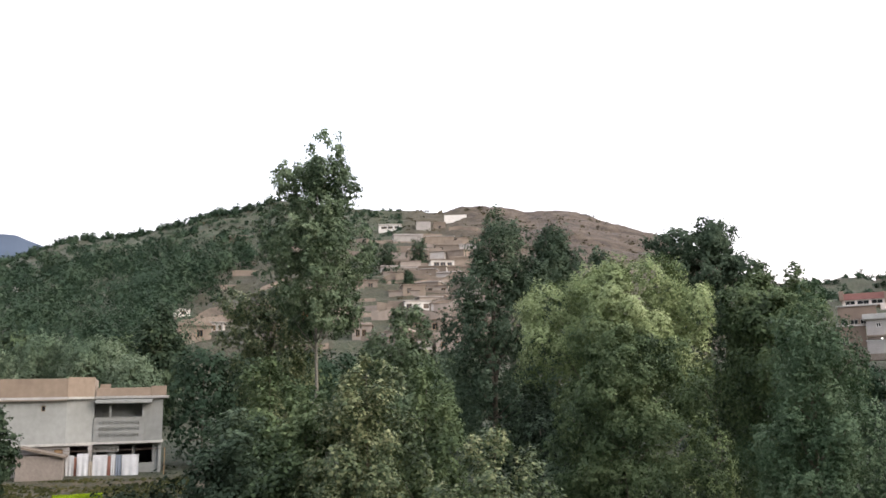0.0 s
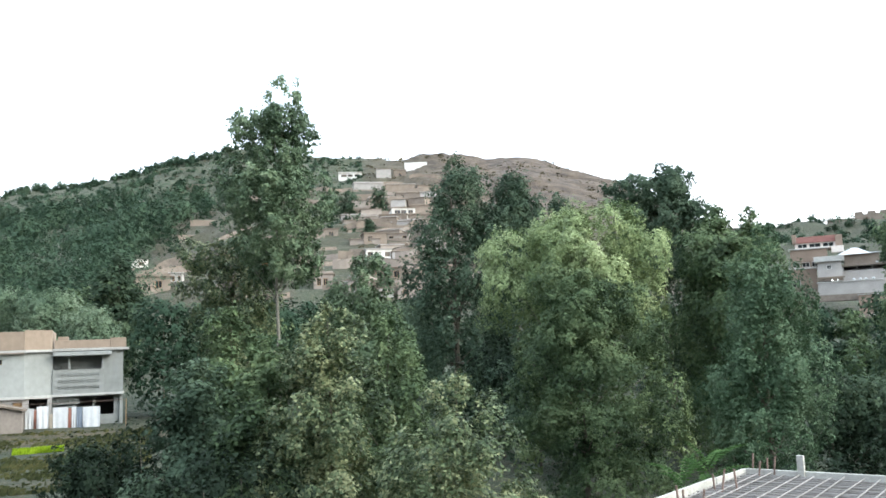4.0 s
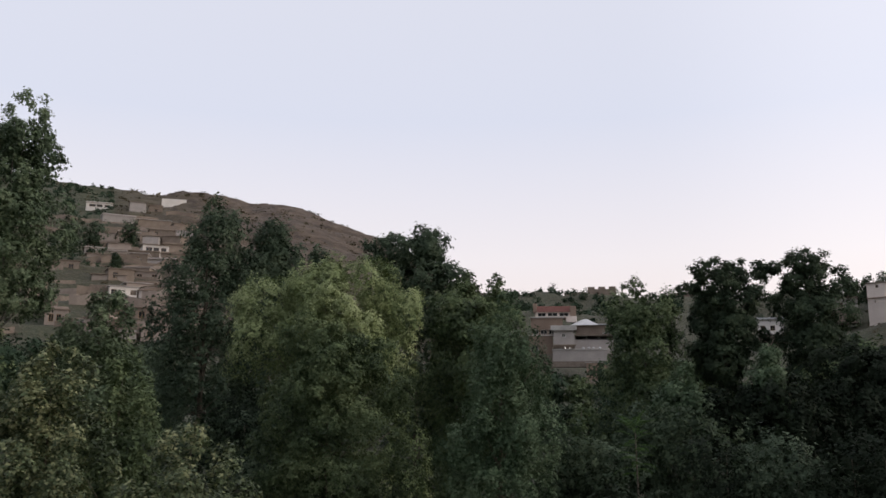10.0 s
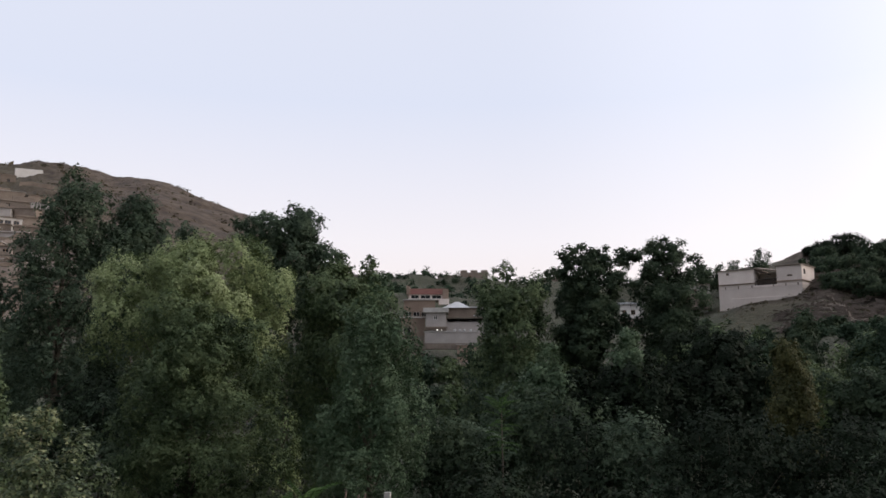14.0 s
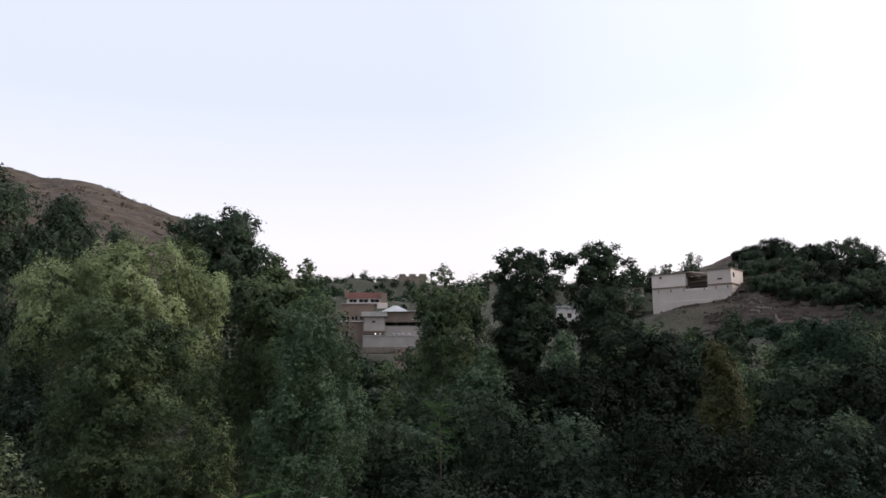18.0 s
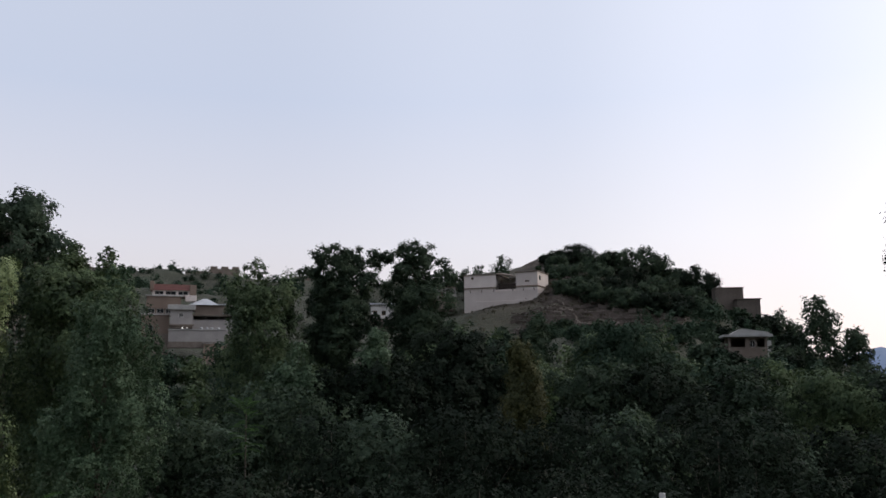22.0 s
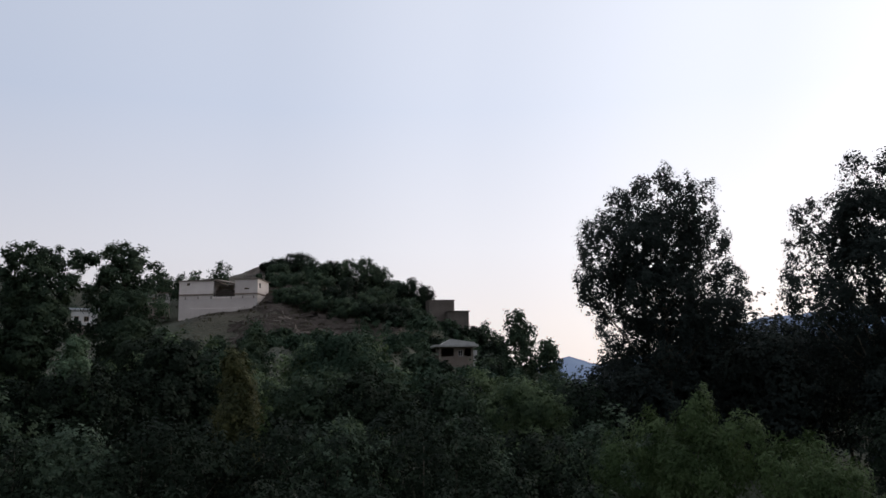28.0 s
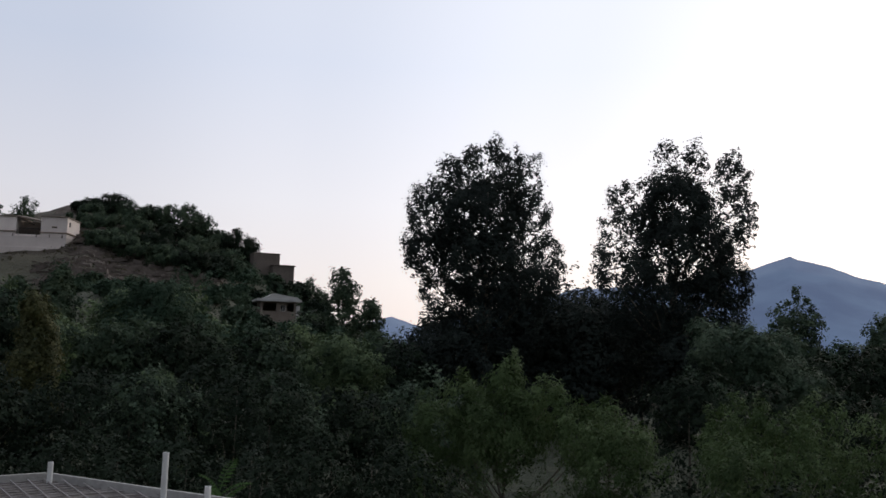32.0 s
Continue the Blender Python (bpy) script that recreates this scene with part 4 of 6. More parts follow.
hedge([(-16.4, -7, 70, 3.6, 3.0, 5), (-31, -18, 110, 4.2, 5.2, 6), (-12, 1, 110, 3.6, 3.2, 7)], "dense green bushy tree at the foot of the hill", "bushy_tree", [LEAF_GREEN, LEAF_DARK, LEAF_FAR], "trees at the foot of the hill", 3)
hedge([(23.5, 31.5, 104, 2.0, 1.8, 4), (31, 38, 95, 3.0, 2.2, 4), (44, 50, 60, 3.0, 1.4, 4)], "dense dark bush on the lower slope", "bush", [LEAF_DARK, LEAF_GREEN, LEAF_FAR], "bushes on the lower slope", 5)
hedge([(66, 76, 120, 1.2, -0.6, 6), (84, 93, 100, 2.2, 1.8, 5), (95, 112, 130, 0.6, 1.0, 7)], "dense dark bush on the valley floor", "bush", [LEAF_DARK, LEAF_DARK, LEAF_FAR], "bushes on the valley floor", 5)
hedge([(51.5, 58.5, 95, 1.6, 2.8, 4), (58, 63, 90, 2.4, 1.2, 3), (63, 67, 90, 0.9, 0.8, 3)], "feathery grey-green bush below the stony slope", "tamarisk_bush", [LEAF_FAR, LEAF_GREEN], "feathery bushes", 6, 1.3)
hedge([(45.5, 51, 160, 3.2, 2.9, 5), (51, 58, 150, 2.5, 2.8, 5)], "dark thorn bush at the foot of the stony slope", "thorn_bush", [LEAF_DARK, LEAF_DEEP_SHADE, LEAF_FAR], "thorn bushes", 26, 0.6)
hedge([(60, 63.4, 178, 3.4, 2.6, 4), (61.5, 66.4, 196, 4.3, 3.4, 5), (65.8, 68.2, 170, 2.6, 1.6, 3), (60.5, 64, 140, 1.6, 1.0, 4), (65.5, 68, 135, 0.9, 0.8, 3)], "dark scrubby bush on the hillside by the brown houses", "bush", [LEAF_DARK, LEAF_DEEP_SHADE, LEAF_FAR], "bushes by the brown houses", 31)
hedge([(36, 48, 52, 1.6, 1.4, 6)], "very dark leafy bush in the valley", "bush", [LEAF_DEEP_SHADE], "bushes in the valley", 8)
hedge([(24, 31, 62, 0.2, -0.4, 4), (48, 58, 60, 0.4, 0.4, 5)], "dark leafy bush in the valley", "bush", [LEAF_DEEP_SHADE, LEAF_DARK, LEAF_GREEN], "bushes in the valley", 8)
hedge([(74.5, 84, 64, 2.2, 2.8, 6), (81.5, 88.6, 72, 3.7, 3.3, 5), (82.5, 90, 66, 3.0, 2.8, 5)], "dusky leafy bush under the tall poplars", "bush", [LEAF_BACKLIT], "bushes in the valley", 17)
hedge([(57, 76, 58, 0.6, -1.0, 8), (99, 112, 66, 0.2, -0.6, 5)], "dark leafy bush in the valley", "bush", [LEAF_DEEP_SHADE, LEAF_DARK, LEAF_DEEP_SHADE], "bushes in the valley", 18)
hedge([(5, 9, 40, 1.5, 0.0, 2), (8, 20, 68, 2.4, 2.4, 4), (-2, 7, 66, 2.6, 2.2, 3), (25.5, 31, 33, -2.0, -2.5, 3), (31, 36, 34, -0.6, -1.2, 3)], "leafy shrub in the orchard below the roof", "shrub", [LEAF_DARK, LEAF_SHADE, LEAF_DEEP_SHADE], "shrubs below the roof", 9)
hedge([(36, 48, 30, -2.6, -2.2, 5), (47, 57, 31, -3.2, -2.6, 4), (56, 66, 30, -1.6, -2.0, 4), (65, 79, 32, -2.4, -3.0, 5), (90, 112, 36, -1.8, -1.8, 5)], "dark shrub in the orchard below the roof", "shrub", [LEAF_DEEP_SHADE, LEAF_SHADE, LEAF_DEEP_SHADE], "shrubs below the roof", 19)
# shade beside the roof comes from the darkened leaf colour
hedge([(-21.2, -17, 27, -6.0, -3.6, 3), (-19.5, -10, 16, -8.8, -5.5, 4), (24, 50, 19, -6.8, -6.4, 6), (50, 78, 19, -5.8, -6.5, 7), (90, 112, 18, -8, -8, 4)], "low dark shrub close to the roof", "shrub", [LEAF_DEEP_SHADE], "shrubs below the roof", 11)

# pale shrubs added to stand in for unidentified white specks
tree("pale_shrub", "shrub with pale blossom among dark bushes", 28.4, 44, -0.5, 0.9, "dome", LEAF_SILVER, 900, 0.1, 0.3, "shrub", "pale shrubs", lobes=16, airy=0.7)
tree("pale_shrub", "shrub with pale blossom below the stony slope", 52.0, 52, -0.6, 0.7, "dome", LEAF_SILVER, 700, 0.1, 0.4, "shrub", "pale shrubs", lobes=14, airy=0.7)


def fern_leaf(rng, length, leaflets):
    """One long feathered leaf along +x, drooping, with paired leaflets."""
    verts, faces = [], []
    for i in range(leaflets):
        t = (i + 1) / (leaflets + 1)
        x, z = length * t, 0.12 * length * math.sin(t * 2.2) - 0.22 * length * t * t
        size = length * 0.2 * math.sin(math.pi * (0.15 + 0.8 * t))
        for side in (-1, 1):
            o = len(verts)
            verts += [(x, 0, z), (x + size * 0.25, side * size * 0.5, z + 0.012), (x + size * 0.45, side * size, z - 0.03), (x + size * 0.05, side * size * 0.55, z - 0.015)]
            faces.append((o, o + 1, o + 2, o + 3))
    o = len(verts)
    v, f = tube_data([(0, 0, 0), (length * 0.5, 0, 0.12 * length * math.sin(1.1) - 0.055 * length), (length, 0, 0.12 * length * math.sin(2.2) - 0.22 * length)], [0.009, 0.006, 0.003], 4)
    return verts + v, faces + [tuple(i + o for i in q) for q in f]


def sumac(bearing, distance, top, span, label):
    rng = np.random.default_rng(int(bearing * 10))
    x, y = spot(bearing, distance)
    z = ground_height(x, y)
    height = level(top, distance) - z
    root = new("sumac_shrub")
    root.matrix_world = pose(x, y, z)
    v, f = tube_data([(0, 0, -0.2), (0.05, 0.02, height * 0.5), (0.0, 0.0, height * 0.93)], [0.05, 0.035, 0.015], 7)
    stem = new("stem", mesh_of("stem", v, f, BARK, True))
    stem.parent = root
    for i in range(26):
        v, f = fern_leaf(rng, span * (0.7 + 0.4 * rng.random()), 9)
        leaf = new("leaf", mesh_of("leaf", v, f, LEAF_SUMAC))
        leaf.parent = root
        leaf.matrix_local = pose(0, 0, height * (0.97 - 0.32 * (i / 26) ** 1.3), 0, -40 + 60 * i / 26 + 8 * rng.normal(), i * 137.5)
    tagged(root, label, "shrub", "sumac shrubs")


sumac(19.2, 12.6, -7.2, 0.65, "young sumac with long feathered green leaves by the roof")
sumac(62.8, 11.5, -8.9, 0.5, "young sumac with long feathered leaves beyond the roof edge")
sumac(31.9, 30, -1.4, 0.9, "young sumac with long feathered light green leaves among bushes")
sumac(17.6, 13.4, -8.2, 0.6, "young sumac with long feathered green leaves by the roof")


def woods():
    """The far woods on the western hill and along its crest."""
    rng = np.random.default_rng(21)
    chunks = []

    def clump(b, r, size, leaves=330, lobes=9):
        x, y = spot(b, r)
        z = ground_height(x, y)
        q, _, _ = crown_data(rng, ("round", "round", "dome", "poplar")[int(rng.random() * 4)], size * 0.02, size, size * (0.45 + 0.18 * rng.random()), leaves, 0.0015 * r + 0.02, lobes=lobes, airy=1.1, calm=0.12)
        chunks.append(q + np.array([x, y, z]))

    for i in range(620):
        b = -45 + 33 * rng.random()
        crest = np.interp(b, SKYLINE[:, 0], SKYLINE[:, 2])
        u = rng.random() ** 1.25
        limit = np.interp(b, [-30, -20, -16, -13.5, -12], [0.7, 0.62, 0.56, 0.5, 0.3])
        if u > limit and rng.random() > 0.13:
            continue
        if b > -18.0 and u < 0.17 + (b + 18.0) * 0.05:
            continue
        clump(b, 112 + (crest - 112) * u, (10.5 if u < limit else 5.0) + 7.0 * rng.random() - 7.0 * u, int(950 - 700 * u), 10)
    for i in range(330):
        b = -42 + 33 * rng.random()
        clump(b, np.interp(b, SKYLINE[:, 0], SKYLINE[:, 2]) - 1 - 14 * rng.random(), 1.8 + 4.0 * rng.random() ** 2, 90)
    for i in range(1000):
        b = -29 + 26 * rng.random()
        u = 0.3 + 0.68 * rng.random()
        clump(b, 112 + (np.interp(b, SKYLINE[:, 0], SKYLINE[:, 2]) - 112) * u, 0.8 + 2.2 * rng.random() ** 2, 44)
    for i in range(220):
        b = 18 + 17 * rng.random()
        u = 0.45 + (0.55 if not 27.2 < b < 31.2 else 0.4) * rng.random()
        clump(b, 112 + (np.interp(b, SKYLINE[:, 0], SKYLINE[:, 2]) - 112) * u, 1.0 + 1.6 * rng.random(), 90)
    for i in range(60):
        b = 35 + 9.5 * rng.random()
        u = 0.3 + 0.7 * rng.random()
        clump(b, 112 + (np.interp(b, SKYLINE[:, 0], SKYLINE[:, 2]) - 112) * u, 2.0 + 2.0 * rng.random(), 90)
    for i in range(120):
        b = 46 + 16 * rng.random()
        u = 0.12 + 0.24 * rng.random()
        clump(b, 112 + (np.interp(b, SKYLINE[:, 0], SKYLINE[:, 2]) - 112) * u, 0.9 + 1.5 * rng.random(), 70)
    for i in range(170):
        b = 58 + 10 * rng.random()
        u = 0.25 + 0.7 * rng.random()
        if 62.8 < b < 66.8 and u < 0.42:
            continue
        clump(b, 112 + (np.interp(b, SKYLINE[:, 0], SKYLINE[:, 2]) - 112) * u, 1.2 + 2.6 * rng.random(), 90)
    tagged(new("far_woods", leaf_mesh("far_woods", np.concatenate(chunks), LEAF_FAR)), "woods and scattered scrub on the far hillsides", "woods", kind="stuff")




def scrub():
    """Dry tufts and low thorn scrub scattered over the bare slopes."""
    rng = np.random.default_rng(33)
    chunks = []
    for b0, b1, u0, u1, n in ((-17, 22, 0.25, 1.0, 5200), (46, 64, 0.25, 0.72, 2200)):
        for i in range(n):
            b, u = b0 + (b1 - b0) * rng.random(), u0 + (u1 - u0) * rng.random()
            if noise.noise(Vector((b * 0.8, u * 9, 4.0))) < rng.random() * 0.5 - 0.25:
                continue
            r = 110 + (np.interp(b, SKYLINE[:, 0], SKYLINE[:, 2]) - 110) * u
            x, y = spot(b, r)
            size = (0.25 + 0.75 * rng.random() ** 2) * r / 300
            k = 8
            c = rng.normal(size=(k, 1, 3)) * size * np.array([0.7, 0.7, 0.25]) + np.array([x, y, ground_height(x, y) + size * 0.2])
            t = c + rng.normal(size=(k, 3, 3)) * size * 0.45
            chunks.append(t.reshape(-1, 3))
    tagged(new("dry_scrub", leaf_mesh("dry_scrub", np.concatenate(chunks), LEAF_SCRUB)), "dry grey-brown tufts and thorn scrub on bare slopes", "scrub", kind="stuff")


def stony_slope():
    """Broken ledges of rock breaking through the slope beside the villa."""
    rng = np.random.default_rng(41)
    bm = bmesh.new()
    for i in range(1100):
        b, u = 49.5 + 11 * rng.random(), 0.38 + 0.34 * rng.random()
        crest = np.interp(b, SKYLINE[:, 0], SKYLINE[:, 2])
        r = 110 + (crest - 110) * (u + 0.012 * math.sin(b * 7))
        if b < 51.6 and r > 185:
            continue
        x, y = spot(b, r)
        z = ground_height(x, y)
        lx, ly, lz = 0.4 + 1.5 * rng.random() ** 2, 0.25 + 0.35 * rng.random(), 0.12 + 0.35 * rng.random() ** 2
        m = pose(x, y, z, 0, rng.normal() * 9, -b + rng.normal() * 14)
        vs = [bm.verts.new(m @ Vector((sx * lx * (0.7 + 0.4 * rng.random()), sy * ly * (0.7 + 0.4 * rng.random()), sz * lz * (0.7 + 0.5 * rng.random())))) for sx in (-1, 1) for sy in (-1, 1) for sz in (-1, 1)]
        for f in ((0, 1, 3, 2), (4, 6, 7, 5), (0, 4, 5, 1), (2, 3, 7, 6), (1, 5, 7, 3)):
            bm.faces.new([vs[k] for k in f])
    ob = part("rock_ledges", bm, ROCK, None)
    tagged(ob, "grey-brown broken rock ledges on the stony slope", "rocks", kind="stuff")


def terrace_walls():
    """Dry-stone walls that hold the terraces between the village houses."""
    rng = np.random.default_rng(57)
    for i in range(54):
        b = -4.5 + 9 * rng.random() if i % 3 else -17.5 + 13 * rng.random()
        rise = 3.6 + 8.2 * rng.random()
        r = slope_distance(b, rise)
        half = math.degrees((4 + 9 * rng.random()) / r)
        tall = 0.9 + 1.1 * rng.random()
        verts, faces, n = [], [], 12
        for k in range(n + 1):
            bb = b - half + 2 * half * k / n
            x0, y0 = spot(bb, r + 0.6 * math.sin(k * 0.7 + i))
            x1, y1 = spot(bb, r + 0.5 + 0.6 * math.sin(k * 0.7 + i))
            z = ground_height(x0, y0)
            top = z + tall * (0.85 + 0.25 * rng.random())
            verts += [(x0, y0, z - 1.5), (x0, y0, top), (x1, y1, top), (x1, y1, z - 1.5)]
        for k in range(n):
            for q in range(4):
                a, c = k * 4 + q, k * 4 + (q + 1) % 4
                faces.append((a, c, c + 4, a + 4))
        faces += [(3, 2, 1, 0), (n * 4, n * 4 + 1, n * 4 + 2, n * 4 + 3)]
        ob = new("terrace_wall", mesh_of("terrace_wall", verts, faces, (STONE, MUD, ADOBE)[i % 3]))
        tagged(ob, ("low brown dry-stone terrace wall on the village slope", "low mud terrace wall on the village slope", "low pale terrace wall on the village slope")[i % 3], "wall", "terrace walls")


woods()
scrub()
stony_slope()
for b, top, half, d in ((52.7, 8.3, 0.9, 232), (53.9, 8.75, 0.95, 236), (55.0, 8.3, 0.9, 230), (56.1, 8.2, 0.8, 235), (57.2, 8.3, 0.95, 234), (58.4, 8.5, 0.9, 230), (59.4, 7.8, 0.8, 233), (60.4, 6.9, 0.8, 230), (61.5, 7.0, 0.95, 228), (62.5, 6.5, 0.8, 226),
                        (53.2, 7.4, 1.2, 215), (55.2, 7.3, 1.2, 214), (57.3, 7.0, 1.2, 213), (59.4, 6.3, 1.2, 212), (61.0, 5.6, 1.1, 210), (54.2, 6.5, 1.2, 203), (56.3, 6.3, 1.2, 202), (58.4, 5.9, 1.2, 201), (60.3, 5.2, 1.2, 200), (62.2, 4.6, 0.9, 200), (53.2, 6.3, 1.1, 196), (55.0, 6.0, 1.1, 194), (57.0, 5.6, 1.1, 192), (58.9, 5.3, 1.1, 191), (52.0, 7.2, 0.8, 222), (52.4, 6.7, 0.8, 211), (51.9, 8.0, 0.5, 238), (52.6, 7.9, 0.7, 228)):
    tree("hilltop_tree", "dark dense tree in the hilltop grove", b, d, top + 0.2, half * 1.1, "round", (LEAF_DARK, LEAF_DEEP_SHADE)[int(b * 10) % 2], 4600, 0.32, 0.0, group="hilltop grove", lobes=24, airy=0.85, plume=0.25, calm=0.25)
for b, d, top, half in ((47.1, 222, 7.7, 0.7), (48.8, 218, 8.3, 0.8), (45.2, 225, 7.6, 0.75), (44.4, 224, 7.2, 0.6), (46.2, 224, 7.5, 0.5)):
    tree("garden_tree", "small dark tree behind the white villa", b, d, top, half, "round", LEAF_DARK, 1700, 0.34, 0.1, group="trees behind the villa", lobes=18)
for b, d, top, half in ((66.6, 225, 4.2, 0.6), (67.2, 220, 3.4, 0.8), (66.2, 222, 3.6, 0.7)):
    tree("slope_tree", "dark tree beside the brown hillside house", b, d, top, half, "round", LEAF_DARK, 1000, 0.45, 0.1, group="trees by the brown house", lobes=14)


# ---- buildings ----
def opening_wall(w, h, thick, openings):
    """A wall from x=0 to w, z=0 to h, y=0 to thick, with rectangular openings (x0, z0, x1, z1) cut through."""
    bm = bmesh.new()
    xs = sorted({0.0, w, *[v for o in openings for v in (o[0], o[2])]})
    zs = sorted({0.0, h, *[v for o in openings for v in (o[1], o[3])]})
    for i in range(len(xs) - 1):
        for k in range(len(zs) - 1):
            cx, cz = (xs[i] + xs[i + 1]) / 2, (zs[k] + zs[k + 1]) / 2
            if not any(o[0] < cx < o[2] and o[1] < cz < o[3] for o in openings):
                add_box(bm, xs[i], 0, zs[k], xs[i + 1], thick, zs[k + 1])
    bmesh.ops.remove_doubles(bm, verts=bm.verts, dist=0.0005)
    twins = {}
    for f in bm.faces:
        twins.setdefault(tuple(round(c, 3) for c in f.calc_center_median()), []).append(f)
    bmesh.ops.delete(bm, geom=[f for fs in twins.values() if len(fs) > 1 for f in fs], context="FACES")
    return bm


def window_in(root, x0, z0, x1, z1, depth, frame_mat, bars=1):
    """A window set into an opening: frame, mullion and dark pane."""
    bm = bmesh.new()
    f = min(0.07, (x1 - x0) * 0.12)
    add_box(bm, x0, depth, z0, x0 + f, depth + 0.06, z1)
    add_box(bm, x1 - f, depth, z0, x1, depth + 0.06, z1)
    add_box(bm, x0 + f, depth, z0, x1 - f, depth + 0.06, z0 + f)
    add_box(bm, x0 + f, depth, z1 - f, x1 - f, depth + 0.06, z1)
    for i in range(bars):
        c = x0 + (x1 - x0) * (i + 1) / (bars + 1)
        add_box(bm, c - f / 2, depth + 0.005, z0 + f, c + f / 2, depth + 0.055, z1 - f)
    frame_ob = part("window", bm, frame_mat, root)
    part("pane", box(x0 + f, depth + 0.025, z0 + f, x1 - f, depth + 0.035, z1 - f), GLASS, frame_ob)


def building(name, label, bearing, distance, base, w, depth, h, wall, roof, openings=(), turn=0.0, parapet=0.0, eave=0.3, slab=0.2, frames=None, plinth=3.0, category="house", group="", parapet_mat=None, side=0.0, voids=()):
    """A flat-roofed house facing the lookout: four walls, roof slab, windows, doors and parapet. Openings: x0, z0, x1, z1 on the front, x from the left corner."""
    x, y = spot(bearing, distance)
    root = new(name)
    root.matrix_world = pose(x, y, base, 0, 0, -bearing + turn) @ pose(side, 0, 0)
    t = 0.25
    o = -w / 2
    part("front_wall", opening_wall(w, h, t, [tuple(v) for v in (*openings, *voids)]), wall, root, at=pose(o, 0, 0))
    part("side_wall", box(o, t, 0, o + t, depth, h), wall, root)
    part("side_wall", box(-o - t, t, 0, -o, depth, h), wall, root)
    part("back_wall", box(o + t, depth - t, 0, -o - t, depth, h), wall, root)
    part("foundation", box(o - 0.05, -0.05, -plinth, -o + 0.05, depth + 0.05, 0), STONE, root)
    part("roof", box(o - eave, -eave, h, -o + eave, depth + eave, h + slab, 0.02), roof, root)
    part("inner_floor", box(o + t, t, -0.02, -o - t, depth - t, 0.06), MUD, root)
    if parapet:
        pm = parapet_mat or wall
        z0, z1 = h + slab, h + slab + parapet
        for a in ((o, 0, -o, 0.2), (o, depth - 0.2, -o, depth), (o, 0.2, o + 0.2, depth - 0.2), (-o - 0.2, 0.2, -o, depth - 0.2)):
            part("parapet", box(a[0], a[1], z0, a[2], a[3], z1, 0.015), pm, root)
    for v in openings:
        if v[1] > 0.05:
            window_in(root, v[0] + o, v[1], v[2] + o, v[3], 0.12, frames or WOOD, 1 if v[2] - v[0] < 2 else 3)
        else:
            part("door", box(v[0] + o + 0.03, 0.12, 0.02, v[2] + o - 0.03, 0.17, v[3] - 0.03, 0.01), WOOD, root)
    return tagged(root, label, category, group)


def slope_distance(bearing, rise):
    r = 112.0
    while r < 640 and level(rise, r) > ground_height(*spot(bearing, r), False):
        r += 1.0
    return r


def slope_house(label, bearing, rise, wide, tall, wall, windows):
    """One of the small flat-roofed houses or terrace walls stacked up the hillside."""
    d = slope_distance(bearing, rise)
    w, h, base = d * math.tan(radians(wide)), d * math.tan(radians(tall)), level(rise, d)
    rng = np.random.default_rng(int(bearing * 50 + 5000 + rise * 10))
    if "wall" in label and windows == 0:
        x, y = spot(bearing, d)
        bm = bmesh.new()
        add_box(bm, -w / 2, 0, -2.5, w / 2, 0.6, h, 0.04)
        ob = part("terrace_wall", bm, wall, None)
        ob.matrix_world = pose(x, y, base, 0, 0, -bearing + rng.normal() * 6)
        tagged(ob, f"weathered {label} on the hillside", "wall", "terrace walls")
        return
    ops, ww = [], min(1.3, w / (windows * 1.8 + 1)) if windows else 0
    for i in range(windows):
        c = w * (i + 0.5 + 0.16 * rng.normal()) / windows
        c = min(max(c, ww * 0.7 + 0.1), w - ww * 0.7 - 0.1)
        ops.append((c - ww / 2, h * 0.28, c + ww / 2, h * 0.7))
    if windows == 3:
        ops = [(w * 0.12, h * 0.5, w * 0.36, h * 0.8), (w * 0.4, h * 0.5, w * 0.62, h * 0.8), (w * 0.7, h * 0.5, w * 0.9, h * 0.8)]
    building("hillside_house", f"{label} on the terraced hill", bearing, d, base, w, 5.0 + 2 * rng.random(), h - 0.2, wall, (GREY, MUD, MUD)[int(rng.random() * 3)], ops, turn=rng.normal() * 7, parapet=0.0 if rng.random() < 0.6 else 0.4, group="hillside houses", plinth=4.0)


slope_house("whitewashed long house", -3.9, 11.64, 1.60, 0.57, WHITEWASH, 3)
slope_house("plain grey block house", -1.55, 11.61, 1.02, 0.85, GREY, 0)
slope_house("mud house", -0.43, 11.60, 0.87, 0.73, MUD, 1)
slope_house("white boundary wall", 0.7, 12.5, 1.58, 0.31, WHITEWASH, 0)
slope_house("whitewashed house with a dark window row", -0.25, 8.84, 1.65, 0.93, WHITEWASH, 3)
slope_house("mud house", -1.30, 8.41, 1.13, 0.77, MUD, 1)
slope_house("grey house", -3.69, 8.67, 1.78, 0.66, GREY, 2)
slope_house("stone house", -2.35, 8.42, 0.90, 0.62, STONE, 1)
slope_house("mud house", -2.26, 7.22, 1.59, 0.89, MUD, 1)
slope_house("pale adobe house", -0.66, 7.35, 1.52, 0.66, ADOBE, 2)
slope_house("mud house", -0.73, 6.77, 1.25, 0.50, MUD, 1)
slope_house("whitewashed house", -2.03, 6.21, 1.79, 0.77, WHITEWASH, 2)
slope_house("grey house", -0.61, 6.10, 1.05, 0.70, GREY, 1)
slope_house("mud house with a deep veranda", -1.52, 4.69, 2.40, 1.01, MUD, 2)
slope_house("pale adobe house", 0.16, 3.49, 1.94, 0.89, ADOBE, 2)
slope_house("stone terrace wall", 0.53, 10.50, 1.26, 0.58, STONE, 0)
